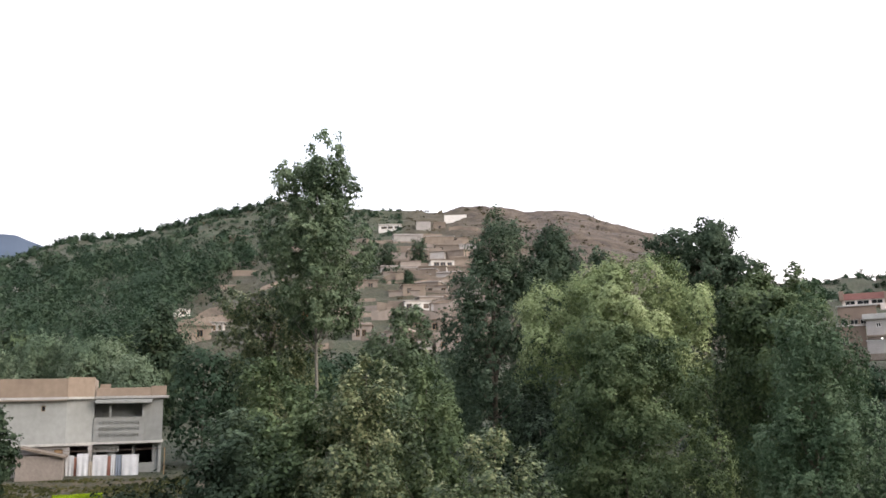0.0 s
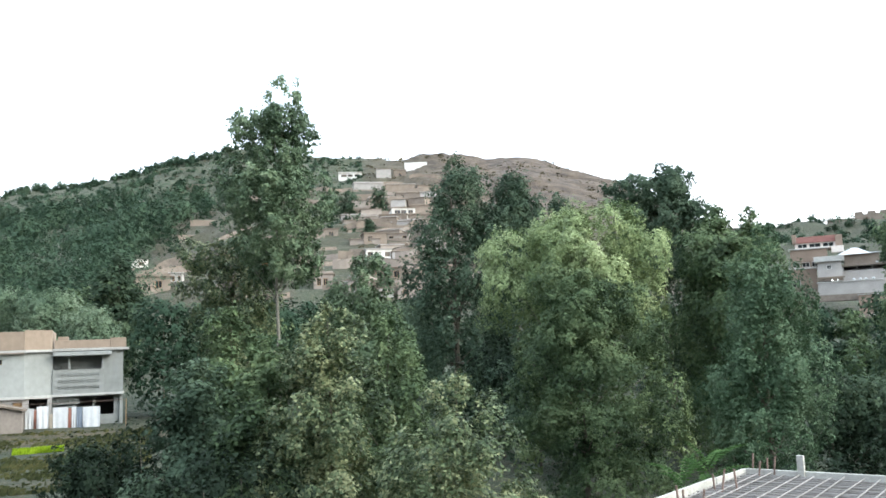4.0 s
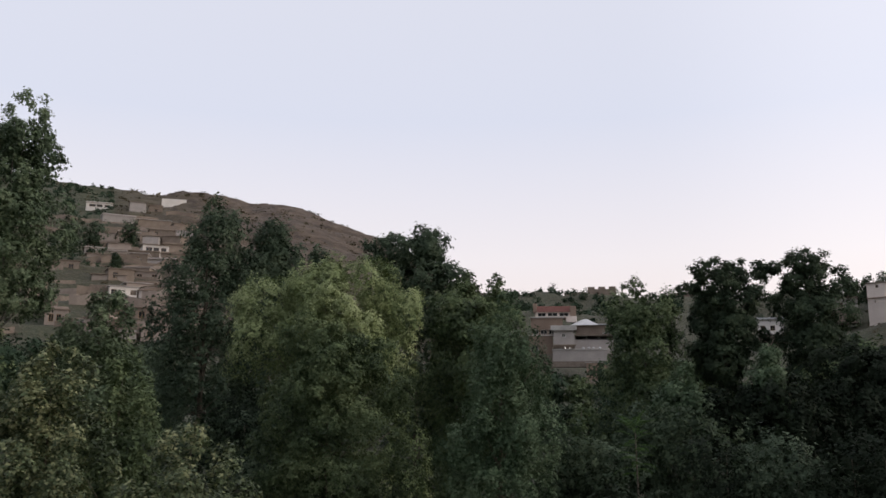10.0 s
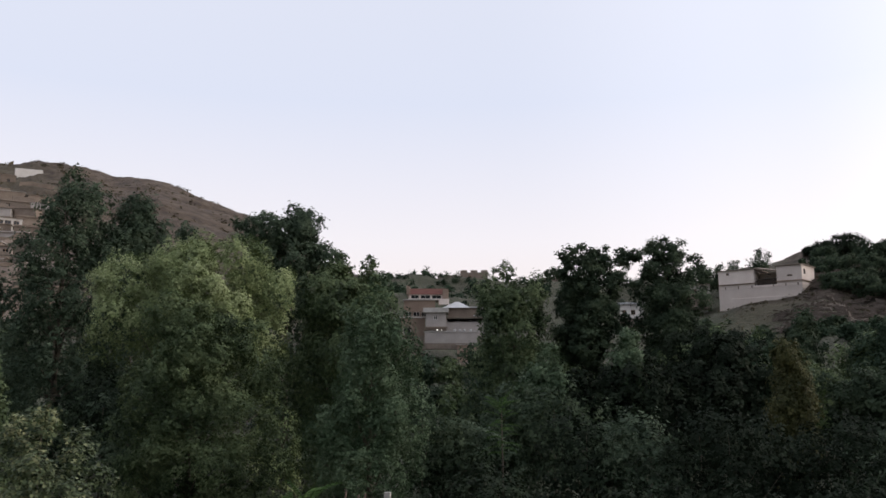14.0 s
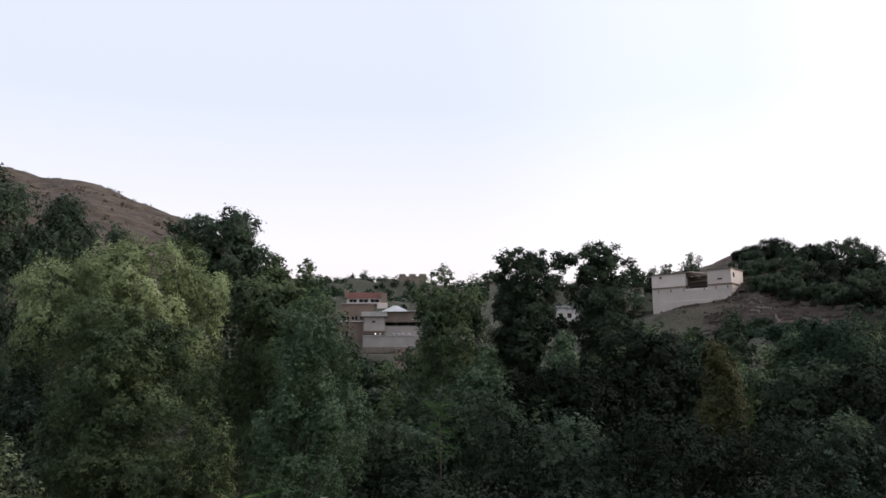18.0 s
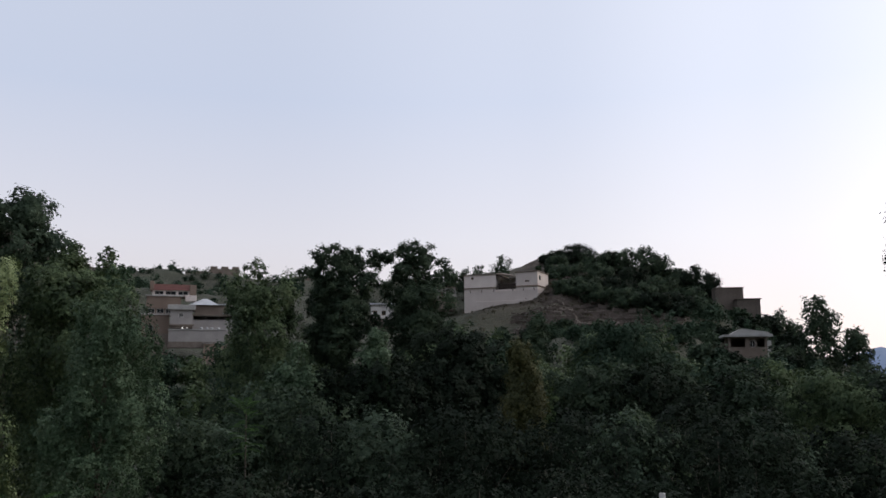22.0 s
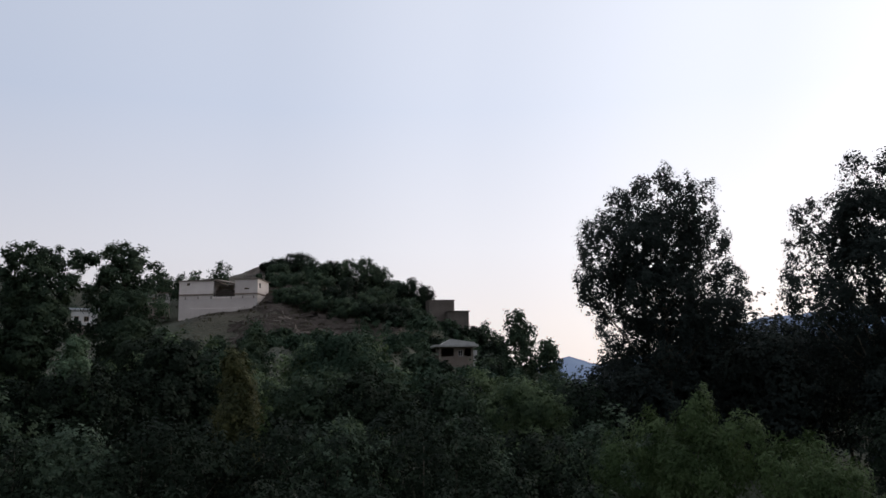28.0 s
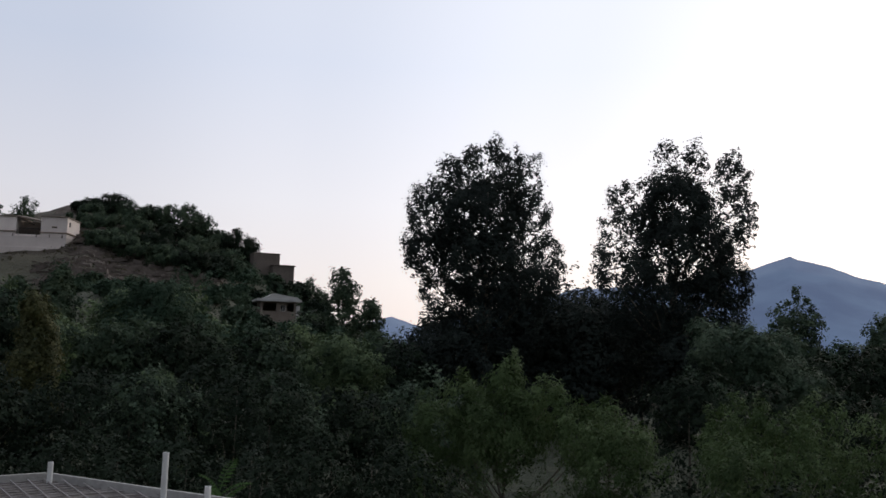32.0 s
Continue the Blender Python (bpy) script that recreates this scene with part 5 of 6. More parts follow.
slope_house("mud terrace wall", -1.12, 11.15, 1.77, 0.39, MUD, 0)
slope_house("stone terrace wall", -0.97, 10.10, 1.41, 0.46, STONE, 0)
slope_house("mud terrace wall", 0.42, 10.00, 1.38, 0.39, MUD, 0)
slope_house("pale adobe house", -3.50, 3.81, 1.54, 1.16, ADOBE, 2)
slope_house("whitewashed house", -17.72, 5.90, 0.96, 0.55, WHITEWASH, 1)
slope_house("pale adobe house", -16.9, 4.30, 2.1, 1.1, MUD, 1)
slope_house("grey house", -15.52, 4.80, 0.77, 0.81, GREY, 2)
slope_house("pale adobe house", -12.27, 6.06, 1.31, 1.13, ADOBE, 3)
slope_house("mud terrace wall", -13.80, 8.82, 1.59, 0.22, MUD, 0)
slope_house("stone terrace wall", -14.48, 7.88, 1.79, 0.18, STONE, 0)
slope_house("mud house", -11.12, 4.51, 1.65, 0.94, MUD, 2)
slope_house("pale adobe house", -5.88, 4.24, 1.33, 1.15, ADOBE, 2)
slope_house("mud house", -7.28, 6.56, 1.52, 0.76, MUD, 1)
slope_house("stone house", -5.56, 7.69, 1.54, 0.77, STONE, 1)

# the rest of the village: rows of small houses and terrace walls stepping up the spur
fill = np.random.default_rng(77)
for row in range(15):
    rise, b = 3.6 + row * 0.52, -4.6 + fill.random()
    while b < 1.2 + (0.6 if row < 6 else 0):
        wide = 0.9 + 1.2 * fill.random()
        pick = fill.random()
        mat = (MUD, MUD, ADOBE, STONE, GREY, ADOBE)[int(fill.random() * 6)]
        if pick < 0.42:
            slope_house("small weathered house", b + wide / 2, rise + 0.12 * fill.normal(), wide, 0.34 + 0.22 * fill.random(), mat, int(fill.random() * 1.3))
        elif pick < 0.9:
            slope_house("low terrace wall", b + wide / 2, rise + 0.1 * fill.normal(), wide * 1.4, 0.25 + 0.15 * fill.random(), (MUD, STONE)[int(fill.random() * 2)], 0)
        b += wide + 0.15
for row in range(7):
    rise, b = 4.6 + row * 0.65, -17.0 + row * 0.35 + fill.random()
    while b < -9.5:
        wide = 1.0 + 1.2 * fill.random()
        if fill.random() < 0.22:
            slope_house("low terrace wall", b + wide / 2, rise + 0.12 * fill.normal(), wide, 0.22 + 0.15 * fill.random(), (MUD, STONE, ADOBE)[int(fill.random() * 3)], 0)
        b += wide + 0.2
for b, e in ((-19.9, 8.5), (-17.6, 9.9), (-21.5, 6.3), (-27.5, 7.2)):
    slope_house("small whitewashed house among trees", b, e, 0.6, 0.32, WHITEWASH, 1)
for b, top, half in ((-4.08, 10.95, 0.9), (-1.88, 11.3, 0.9), (-5.4, 10.3, 0.5), (-2.7, 9.0, 0.35)):
    tree("hillside_tree", "round dark tree between the hillside houses", b, slope_distance(b, top - 1.6) - 1, top, half, "round", LEAF_DARK, 2400, 0.4, 0.0, group="village trees", lobes=18, airy=1.05, calm=0.2)


terrace_walls()


def prism(points, z0, z1, upright=False):
    """A solid with a flat outline: seen from above, or from the front when upright."""
    bm = bmesh.new()
    put = (lambda p, z: (p[0], z, p[1])) if upright else (lambda p, z: (p[0], p[1], z))
    low, high = [bm.verts.new(put(p, z0)) for p in points], [bm.verts.new(put(p, z1)) for p in points]
    bm.faces.new(low[::-1])
    bm.faces.new(high)
    for i in range(len(points)):
        k = (i + 1) % len(points)
        bm.faces.new((low[i], low[k], high[k], high[i]))
    bmesh.ops.recalc_face_normals(bm, faces=bm.faces)
    return bm


def near_house():
    """The two-storey plastered house with a pinkish parapet and a balcony with a pierced screen."""
    d = 62.0
    base = 2.5
    x, y = spot(-18.7, d)
    root = new("plastered_house")
    root.matrix_world = pose(x, y, base, 0, 0, 20.5) @ Matrix.Diagonal((0.83, 1, 1, 1))
    # x runs from the right-hand corner (0) to the left; ground floor 2.45 high, upper floor 3.0
    g, f2, top = 2.25, 2.4, 5.25
    part("lower_wall", opening_wall(5.3, g, 0.3, [(0.3, 0.1, 1.1, 2.0), (1.75, 1.5, 3.0, 2.15), (3.2, 0.9, 4.6, 2.15)]), OLD_WASH, root, at=pose(-5.3, 0.5, 0))
    part("lower_wing_wall", opening_wall(7.4, g, 0.3, [(4.6, 0.3, 5.3, 2.05), (5.75, 1.5, 7.1, 2.2)]), GREY, root, "grey unplastered lower wall", at=pose(-12.7, -0.7, 0))
    part("floor_slab", prism([(-12.9, -0.95), (-7.2, -0.95), (-5.2, -0.16), (0.1, -0.16), (0.1, 7.0), (-12.9, 7.0)], g, f2), CONCRETE, root, "weathered concrete floor slab")
    part("upper_wall", opening_wall(1.45, top - f2, 0.25, []), OLD_WASH, root, at=pose(-1.45, 0.0, f2))
    part("upper_back_wall", opening_wall(3.85, top - f2, 0.25, [(0.5, 0.0, 1.35, 1.95)]), OLD_WASH, root, "shaded wall behind the balcony", at=pose(-5.3, 1.1, f2))
    part("wing_wall", opening_wall(5.4, top - f2, 0.25, [(3.55, 2.1, 3.85, 2.45)]), OLD_WASH, root, at=pose(-12.7, -0.8, f2))
    part("slanted_wall", prism([(-7.3, -0.8), (-5.3, 0.0), (-5.3, 0.28), (-7.3, -0.52)], f2, top), OLD_WASH, root, "paler slanted wall beside the balcony")
    part("wing_return_wall", box(-5.55, 0.3, f2, -5.3, 7.0, top), OLD_WASH, root)
    part("end_wall", box(-0.25, 0.25, 0, 0.0, 7.0, top), OLD_WASH, root)
    part("end_wall", box(-12.7, -0.55, 0, -12.45, 7.0, top), OLD_WASH, root)
    part("back_wall", box(-12.45, 6.75, 0, -0.25, 7.0, top), OLD_WASH, root)
    part("balcony_return_wall", box(-1.45, 0.25, f2, -1.25, 1.1, top), OLD_WASH, root)
    part("roof_slab", box(-5.3, -0.3, top, 0.45, 7.2, top + 0.18, 0.02), CONCRETE, root)
    part("wing_roof_slab", prism([(-13.0, -1.1), (-7.15, -1.1), (-5.32, -0.32), (-5.32, 7.2), (-13.0, 7.2)], top, top + 0.16), CONCRETE, root)
    part("canopy", box(-5.25, -0.75, top - 0.32, -0.9, 0.0, top - 0.06, 0.03), OLD_WASH, root, "white concrete canopy over the balcony")
    part("balcony_post", box(-4.15, -0.1, f2 + 1.62, -3.98, 0.08, top - 0.32), OLD_WASH, root)
    part("balcony_post", box(-1.62, -0.1, f2 + 1.62, -1.45, 0.08, top - 0.32), OLD_WASH, root)
    # pierced screen of small square holes, three rows
    holes = []
    for i in range(14):
        for k in range(3):
            holes.append((0.42 + i * 0.225, 0.3 + k * 0.42, 0.52 + i * 0.225, 0.52 + k * 0.42))
    part("balcony_screen", opening_wall(3.85, 1.62, 0.12, holes), OLD_WASH, root, "greyish pierced concrete balcony screen", at=pose(-5.3, -0.12, f2))
    part("parapet", box(-5.2, -0.1, top + 0.18, 0.2, 0.12, top + 0.74, 0.02), TAN, root, "tan plastered roof parapet")
    part("parapet", box(-1.0, -0.14, top + 0.18, 0.22, 0.16, top + 0.84, 0.02), TAN, root, "raised corner of the tan parapet")
    part("parapet", box(0.0, 0.16, top + 0.18, 0.2, 7.0, top + 0.74, 0.02), TAN, root)
    part("wing_parapet", box(-12.9, -0.95, top + 0.16, -7.32, -0.7, top + 1.36, 0.02), TAN, root, "tall tan parapet of the wing")
    part("wing_parapet", prism([(-7.3, -0.95), (-5.35, -0.18), (-5.35, 0.07), (-7.3, -0.7)], top + 0.16, top + 1.45), TAN, root, "slanted end of the tall parapet")
    part("wing_parapet", box(-5.6, 0.1, top + 0.16, -5.35, 6.0, top + 1.42, 0.02), TAN, root)
    part("parapet_line", box(-12.95, -1.12, top - 0.08, -7.3, -0.82, top - 0.003), MUD, root, "dark drip edge under the parapet")
    part("stair_hut", box(-5.0, 1.0, top + 0.18, -4.2, 2.4, top + 1.02, 0.02), TAN, root)
    window_in(root, -12.7 + 3.55, f2 + 2.1, -12.7 + 3.85, f2 + 2.45, -0.7, WOOD, 0)
    part("door", box(-4.78, 1.15, f2 + 0.02, -3.97, 1.2, f2 + 1.93, 0.01), OLD_WASH, root)
    part("lower_door", box(-8.05, -0.6, 0.32, -7.35, -0.55, 2.0, 0.01), WOOD, root)
    part("shed_wall", box(-10.5, -2.6, -0.4, -7.2, -0.72, 1.75, 0.05), ADOBE, root, "rough tan lean-to wall")
    part("shed_roof", prism([(-10.2, 2.2), (-7.0, 1.55), (-7.0, 1.67), (-10.2, 2.34)], -0.96, -2.9, upright=True), MUD, root, "sloping thin roof of the lean-to")
    tagged(root, "two-storey white plastered house with tan parapet and balcony", "house")
    place = root.matrix_world.copy()

    def hanging(label, x0, x1, z0, z1, mat, yy=-0.45, seed=0):
        rng = np.random.default_rng(seed)
        verts, faces, n, rows = [], [], 10, 5
        ph = rng.random() * 6
        for layer in (0.0, 0.02):
            for k in range(rows + 1):
                for i in range(n + 1):
                    u, v = i / n, k / rows
                    verts.append((x0 + (x1 - x0) * u, yy + layer + 0.06 * v * math.sin(u * 14 + ph), z1 - (z1 - z0) * v * (1 + 0.05 * math.sin(u * 9 + ph))))
        m = (rows + 1) * (n + 1)
        for k in range(rows):
            for i in range(n):
                a = k * (n + 1) + i
                faces.append((a, a + 1, a + n + 2, a + n + 1))
                faces.append((m + a, m + a + n + 1, m + a + n + 2, m + a + 1))
        ob = new("hanging_cloth", mesh_of("hanging_cloth", verts, faces, mat, True))
        ob.matrix_world = place
        tagged(ob, label, "laundry", "washing in front of the house")

    for k, (x0, x1, z0, z1, mat, lab) in enumerate((
            (-7.15, -6.55, 0.1, 1.62, CLOTH, "white cloth hanging by the lower door"), (-6.52, -6.36, 0.2, 1.5, CLOTH_RED, "narrow brown red cloth hanging on the line"), (-6.33, -5.5, 0.1, 1.72, CLOTH, "white cloth hanging in front of the house"),
            (-5.47, -5.2, 0.2, 1.2, CLOTH_BEIGE, "beige cloth hanging on the line"), (-5.17, -4.1, 0.12, 1.6, CLOTH, "white cloth hanging in front of the house"), (-4.07, -3.85, 0.1, 1.5, CLOTH_RED, "narrow brown red cloth hanging on the line"),
            (-3.82, -3.5, 0.1, 1.6, CLOTH, "white cloth hanging in front of the house"), (-3.47, -3.05, 0.15, 1.55, CLOTH_BLUE, "blue grey cloth hanging on the line"), (-3.0, -1.75, 0.15, 1.55, CLOTH, "wide white sheet hanging on the line"))):
        hanging(lab, x0, x1, z0, z1, mat, -1.05, k)
    panel = part("lattice_panel", opening_wall(2.0, 0.4, 0.05, [(0.2 + 0.3 * i, 0.12, 0.34 + 0.3 * i, 0.28) for i in range(6)]), OLD_WASH, None)
    panel.matrix_world = place @ pose(-5.3, 0.3, 1.72)
    tagged(panel, "white pierced lattice panel over the lower doorway", "panel")
    line = part("washing_line", bmesh.new(), RUST, None)
    v, f = tube_data([(-7.6, -1.05, 1.9), (-4.0, -1.05, 1.86), (0.2, -1.05, 1.9)], [0.012] * 3, 5)
    line.data = mesh_of("washing_line", v, f, RUST)
    line.matrix_world = place
    tagged(line, "thin washing line along the lower wall", "washing line")
    for px in (-7.6, 0.2):
        v, f = tube_data([(px, -1.05, -0.4), (px, -1.05, 1.95)], [0.04, 0.035], 7)
        pole = new("line_post", mesh_of("line_post", v, f, WOOD))
        pole.matrix_world = place
        tagged(pole, "thin wooden post holding the washing line", "post", "washing line posts")


near_house()


def terraced_house():
    """The stacked house with the red top storey, the grey box and the tin-roofed wing."""
    d = 150.0
    base = level(2.55, d)
    building("terraced_house", "brownish lower storey of the terraced house", 25.68, d + 1.0, base + 1.0, 4.5, 5, 3.2, PINK, WHITEWASH, [(0.6, 0.2, 1.9, 1.4)], eave=0.12, slab=0.18, group="terraced houses", frames=WHITEWASH, plinth=4)
    building("terraced_house", "pinkish middle storey over a band of white windows", 26.15, d + 2.0, base + 4.4, 5.7, 5, 3.1, PINK, CONCRETE, [(0.3, 0.15, 1.4, 0.95), (1.7, 0.15, 2.9, 0.95), (3.2, 0.15, 4.2, 0.95)], eave=0.2, slab=0.18, group="terraced houses", frames=WHITEWASH, plinth=0.1)
    r = building("terraced_house", "top storey with a red painted roof edge", 26.65, d + 3.5, base + 7.75, 6.7, 5, 0.95, CREAM, RED, [(0.4, 0.15, 1.9, 0.85), (2.2, 0.15, 4.0, 0.85), (4.3, 0.15, 6.0, 0.85)], eave=0.2, slab=1.05, group="terraced houses", frames=WHITEWASH, plinth=0.1)
    part("roof_pier", box(-3.75, -0.4, 0.9, -3.1, 1.0, 2.5, 0.05), PINK, r, "pinkish raised corner pier")
    part("roof_pier", box(2.9, -0.4, -0.4, 4.0, 1.4, 1.95, 0.05), PINK, r, "pinkish raised corner pier")
    part("side_block", box(2.2, -0.55, -0.95, 4.1, 1.0, 0.1, 0.03), CREAM, r, "pale block beside the top storey")
    t = building("terraced_house", "grey terrace wall under the box-shaped house", 28.34, d - 3.0, level(2.4, d - 3.0), 9.35, 3.4, 1.95, GREY, CONCRETE, [], eave=0.12, slab=0.15, group="terraced houses", plinth=1.0)
    for i, x in enumerate((-2.5, -1.7)):
        bm = bmesh.new()
        bmesh.ops.create_icosphere(bm, subdivisions=2, radius=0.13 - 0.04 * i)
        part("lamp", bm, LAMP, t, "small lit white lamp", at=pose(x, -0.12, 2.3))
    for x in (0.4, 1.3, 2.1, 3.2):
        part("bundle", box(x, -0.05, 2.1, x + 0.45, 0.4, 2.45, 0.12), CLOTH, t, "pale bundle on the terrace edge")
    g = building("terraced_house", "grey box-shaped house with an overhanging roof slab", 27.28, d - 1.0, level(3.5, d - 1.0), 3.65, 5, 2.55, GREY, CONCRETE, [(1.4, 1.3, 2.1, 2.0)], eave=0.45, slab=0.85, group="terraced houses", frames=WHITEWASH, plinth=0.6)
    part("lower_ledge", box(-2.1, -0.4, -0.2, 2.1, 0.0, 0.05, 0.02), MUD, g, "dark projecting ledge")
    w = building("terraced_house", "house wing with a shaded veranda under a tin roof", 29.25, d + 0.6, level(2.9, d), 6.9, 5, 3.2, GREY, STONE, [], eave=0.55, slab=0.22, group="terraced houses", frames=WHITEWASH,
                 voids=[(0.3, 2.5, 2.2, 3.12), (2.35, 2.5, 4.4, 3.12), (4.55, 2.5, 6.7, 3.12)], plinth=1.0)
    part("veranda_inner_floor", box(-3.1, 0.25, 2.3, 3.1, 4.7, 2.5), MUD, w)
    part("upper_wall", box(-3.0, 0.5, 3.42, 2.2, 4.4, 5.1, 0.02), MUD, w, "brownish upper wall")
    bm = bmesh.new()
    vs = [bm.verts.new(c) for c in ((-4.0, -0.2, 5.1), (1.1, -0.2, 5.1), (1.1, 4.8, 5.1), (-4.0, 4.8, 5.1), (-1.7, 2.2, 6.35), (-1.0, 2.2, 6.35))]
    for f in ((0, 1, 5, 4), (1, 2, 5), (2, 3, 4, 5), (3, 0, 4), (3, 2, 1, 0)):
        bm.faces.new([vs[i] for i in f])
    part("tin_roof", bm, TIN, w, "pale hipped tin roof")
    part("tin_awning", box(0.9, 0.0, 5.12, 3.4, 3.0, 5.26, 0.02), TIN, w, "pale tin awning")
    part("tin_awning", box(1.6, -0.6, 3.55, 3.6, 0.45, 3.68, 0.02), TIN, w, "pale tin awning")
    building("terraced_house", "brownish lower wall house under the veranda", 29.72, d - 4.0, level(1.17, d - 4), 5.0, 4, 2.85, PINK, CONCRETE, [], eave=0.15, slab=0.12, group="terraced houses")
    building("terraced_house", "low pale roof below the terraced house", 30.05, d - 10.0, level(0.6, d - 10), 3.5, 4, 1.0, PINK, WHITEWASH, [], eave=0.2, group="terraced houses")


terraced_house()


def villa():
    d, b = 199.0, 48.8
    x, y = spot(b, d)
    base = level(4.85, d)
    root = new("villa")
    root.matrix_world = pose(x, y, base, 0, 0, -b - 20) @ pose(-0.6, 0, 0)
    W = 18.7
    left, right = 8.2, 5.4  # widths of the two upper blocks
    o = -W / 2
    # podium up to the string course, then two blocks with a recessed terrace between
    band = 4.4
    part("podium_wall", box(o, 0, -4.5, -o, 9, band - 0.9, 0.03), CREAM, root, "long cream lower wall")
    part("podium_upper_wall", box(o, 0, band - 0.9, o + left, 9, band, 0.03), CREAM, root)
    part("podium_upper_wall", box(-o - right, 0, band - 0.9, -o, 9, band, 0.03), CREAM, root)
    part("plinth_step", box(o + 3.0, -0.35, -4.5, -o - 0.6, 0, 1.2, 0.05), CREAM, root)
    for name, x0, x1, h in (("left_block", o, o + left, 3.1), ("right_block", -o - right, -o, 3.3)):
        ops = [(1.8, 2.1, 2.5, 2.7)] if name == "left_block" else [(2.2, 0.9, 3.4, 1.3)]
        part("block_wall", opening_wall(x1 - x0, h, 0.3, ops), CREAM, root, at=pose(x0, 0, band + 0.15))
        part("block_side_wall", box(x0, 0.3, band + 0.15, x0 + 0.3, 8.5, band + 0.15 + h), CREAM, root)
        part("block_side_wall", opening_wall(8.2, h, 0.3, [(1.0, 1.4, 2.2, 2.5)]) if name == "right_block" else box(0, 0, 0, 8.2, 0.3, h), CREAM, root, at=pose(x1, 0.3, band + 0.15, 0, 0, 90))
        part("block_back_wall", box(x0 + 0.3, 8.2, band + 0.15, x1 - 0.3, 8.5, band + 0.15 + h), CREAM, root)
        part("roof", box(x0 - 0.25, -0.25, band + 0.15 + h, x1 + 0.25, 8.7, band + 0.35 + h, 0.03), MUD, root, "dark roof edge")
        for v in ops:
            window_in(root, x0 + v[0], band + 0.15 + v[1], x0 + v[2], band + 0.15 + v[3], 0.12, WOOD, 1)
    window_in_side = box(-o - 0.2, 1.3, band + 1.55, -o - 0.1, 2.5, band + 2.65)
    part("side_pane", window_in_side, GLASS, root)
    part("string_course", box(-o - right - 0.1, -0.22, band - 0.05, -o + 0.2, 0.0, band + 0.2, 0.02), PINK, root, "brownish string course")
    part("string_course", box(-o, 0.0, band - 0.05, -o + 0.22, 9.0, band + 0.2, 0.02), PINK, root, "brownish string course")
    part("string_course", box(o - 0.15, -0.22, band - 0.05, o + left + 0.1, 0.0, band + 0.2, 0.02), PINK, root, "brownish string course")
    part("terrace_floor", box(o + left, 0.3, band - 0.895, -o - right, 8.5, band - 0.7), CONCRETE, root)
    part("terrace_parapet", box(o + left, -0.02, band - 0.895, -o - right, 0.2, band - 0.5, 0.02), CREAM, root)
    for i in range(10):
        xx = o + left + 0.2 + i * 0.5
        part("terrace_baluster", box(xx, 0.02, band - 0.5, xx + 0.12, 0.14, band + 0.3), DARK_WOOD_SHADE, root)
    part("terrace_rail", box(o + left, 0.0, band + 0.3, -o - right, 0.16, band + 0.42), DARK_WOOD_SHADE, root)
    part("terrace_back_wall", box(o + left, 4.0, band - 0.7, -o - right, 4.3, band + 2.7), CREAM, root, "shaded cream wall at the back of the terrace")
    # a dark panel put in where the recess lies in shade
    part("terrace_screen", box(o + left + 0.3, 0.9, band - 0.7, -o - right - 0.2, 1.05, band + 1.0), DARK_WOOD_SHADE, root, "dark panel standing in for shade on the terrace")
    part("terrace_beam", prism([(o + left, band + 2.9), (o + left + 3.6, band + 1.5), (o + left + 3.6, band + 1.9), (o + left, band + 3.4)], 0.3, 0.7, upright=True), DARK_WOOD_SHADE, root, "dark sloping beam")
    bm = bmesh.new()
    vs = [bm.verts.new(c) for c in ((o + left, 0.4, band + 3.3), (-o - right, 0.4, band + 2.3), (-o - right, 5.0, band + 2.8), (o + left, 5.0, band + 3.8))]
    vs += [bm.verts.new(v.co + Vector((0, 0, 0.3))) for v in vs]
    for f in ((3, 2, 1, 0), (4, 5, 6, 7), (0, 1, 5, 4), (1, 2, 6, 5), (2, 3, 7, 6), (3, 0, 4, 7)):
        bm.faces.new([vs[i] for i in f])
    part("terrace_roof", bm, MUD, root, "brown sloping roof over the terrace")
    for i, xx in enumerate((o + 1.5, o + 4.5, o + 7.6, -o - 6.3, -o - 3.6, -o - 1.0)):
        part("lamp", box(xx, -0.16, band - 1.0, xx + 0.25, -0.002, band - 0.4, 0.03), MUD, root, "small dark wall lamp")
    tagged(root, "long cream villa with two upper blocks on the stony slope", "villa")
    building("annex_house", "low grey annex beside the villa half hidden by trees", 44.9, 206, level(5.4, 206), 5.0, 5, 2.6, GREY, MUD, [(1.0, 0.5, 2.0, 1.6)], eave=0.4)


villa()
# hilltop fort with battlements
fx = building("battlement_tower", "brown stone tower with battlements on the ridge", 29.9, 296, level(6.3, 296), 9.8, 7, 4.7, MUD, STONE, [(3.2, 2.9, 3.8, 3.8)], eave=0.05, category="tower")
for i in range(3):
    part("merlon", box(-4.9 + i * 3.65, -0.05, 4.9, -4.9 + i * 3.65 + 2.4, 0.7, 5.7, 0.04), MUD, fx)
ob = part("ridge_wall", box(-4.2, 0, -2, 4.2, 0.6, 2.6, 0.05), STONE, None)
ob.matrix_world = pose(*spot(28.2, 292), level(6.55, 292), 0, 0, -28)
tagged(ob, "long low stone wall on the ridge beside the tower", "wall")
building("ridge_house", "small brown house on the ridge behind the trees", 35.2, 288, level(6.3, 288), 7, 5, 2.6, MUD, STONE, [(1.0, 0.8, 2.0, 1.8)], eave=0.3)
building("hidden_house", "white house with pale tin roof among dark trees", 40.5, 194, level(4.0, 194), 5.2, 5, 3.2, WHITEWASH, TIN, [(0.6, 0.8, 1.5, 1.9), (2.5, 0.8, 3.5, 1.9)], eave=0.5, slab=0.4)
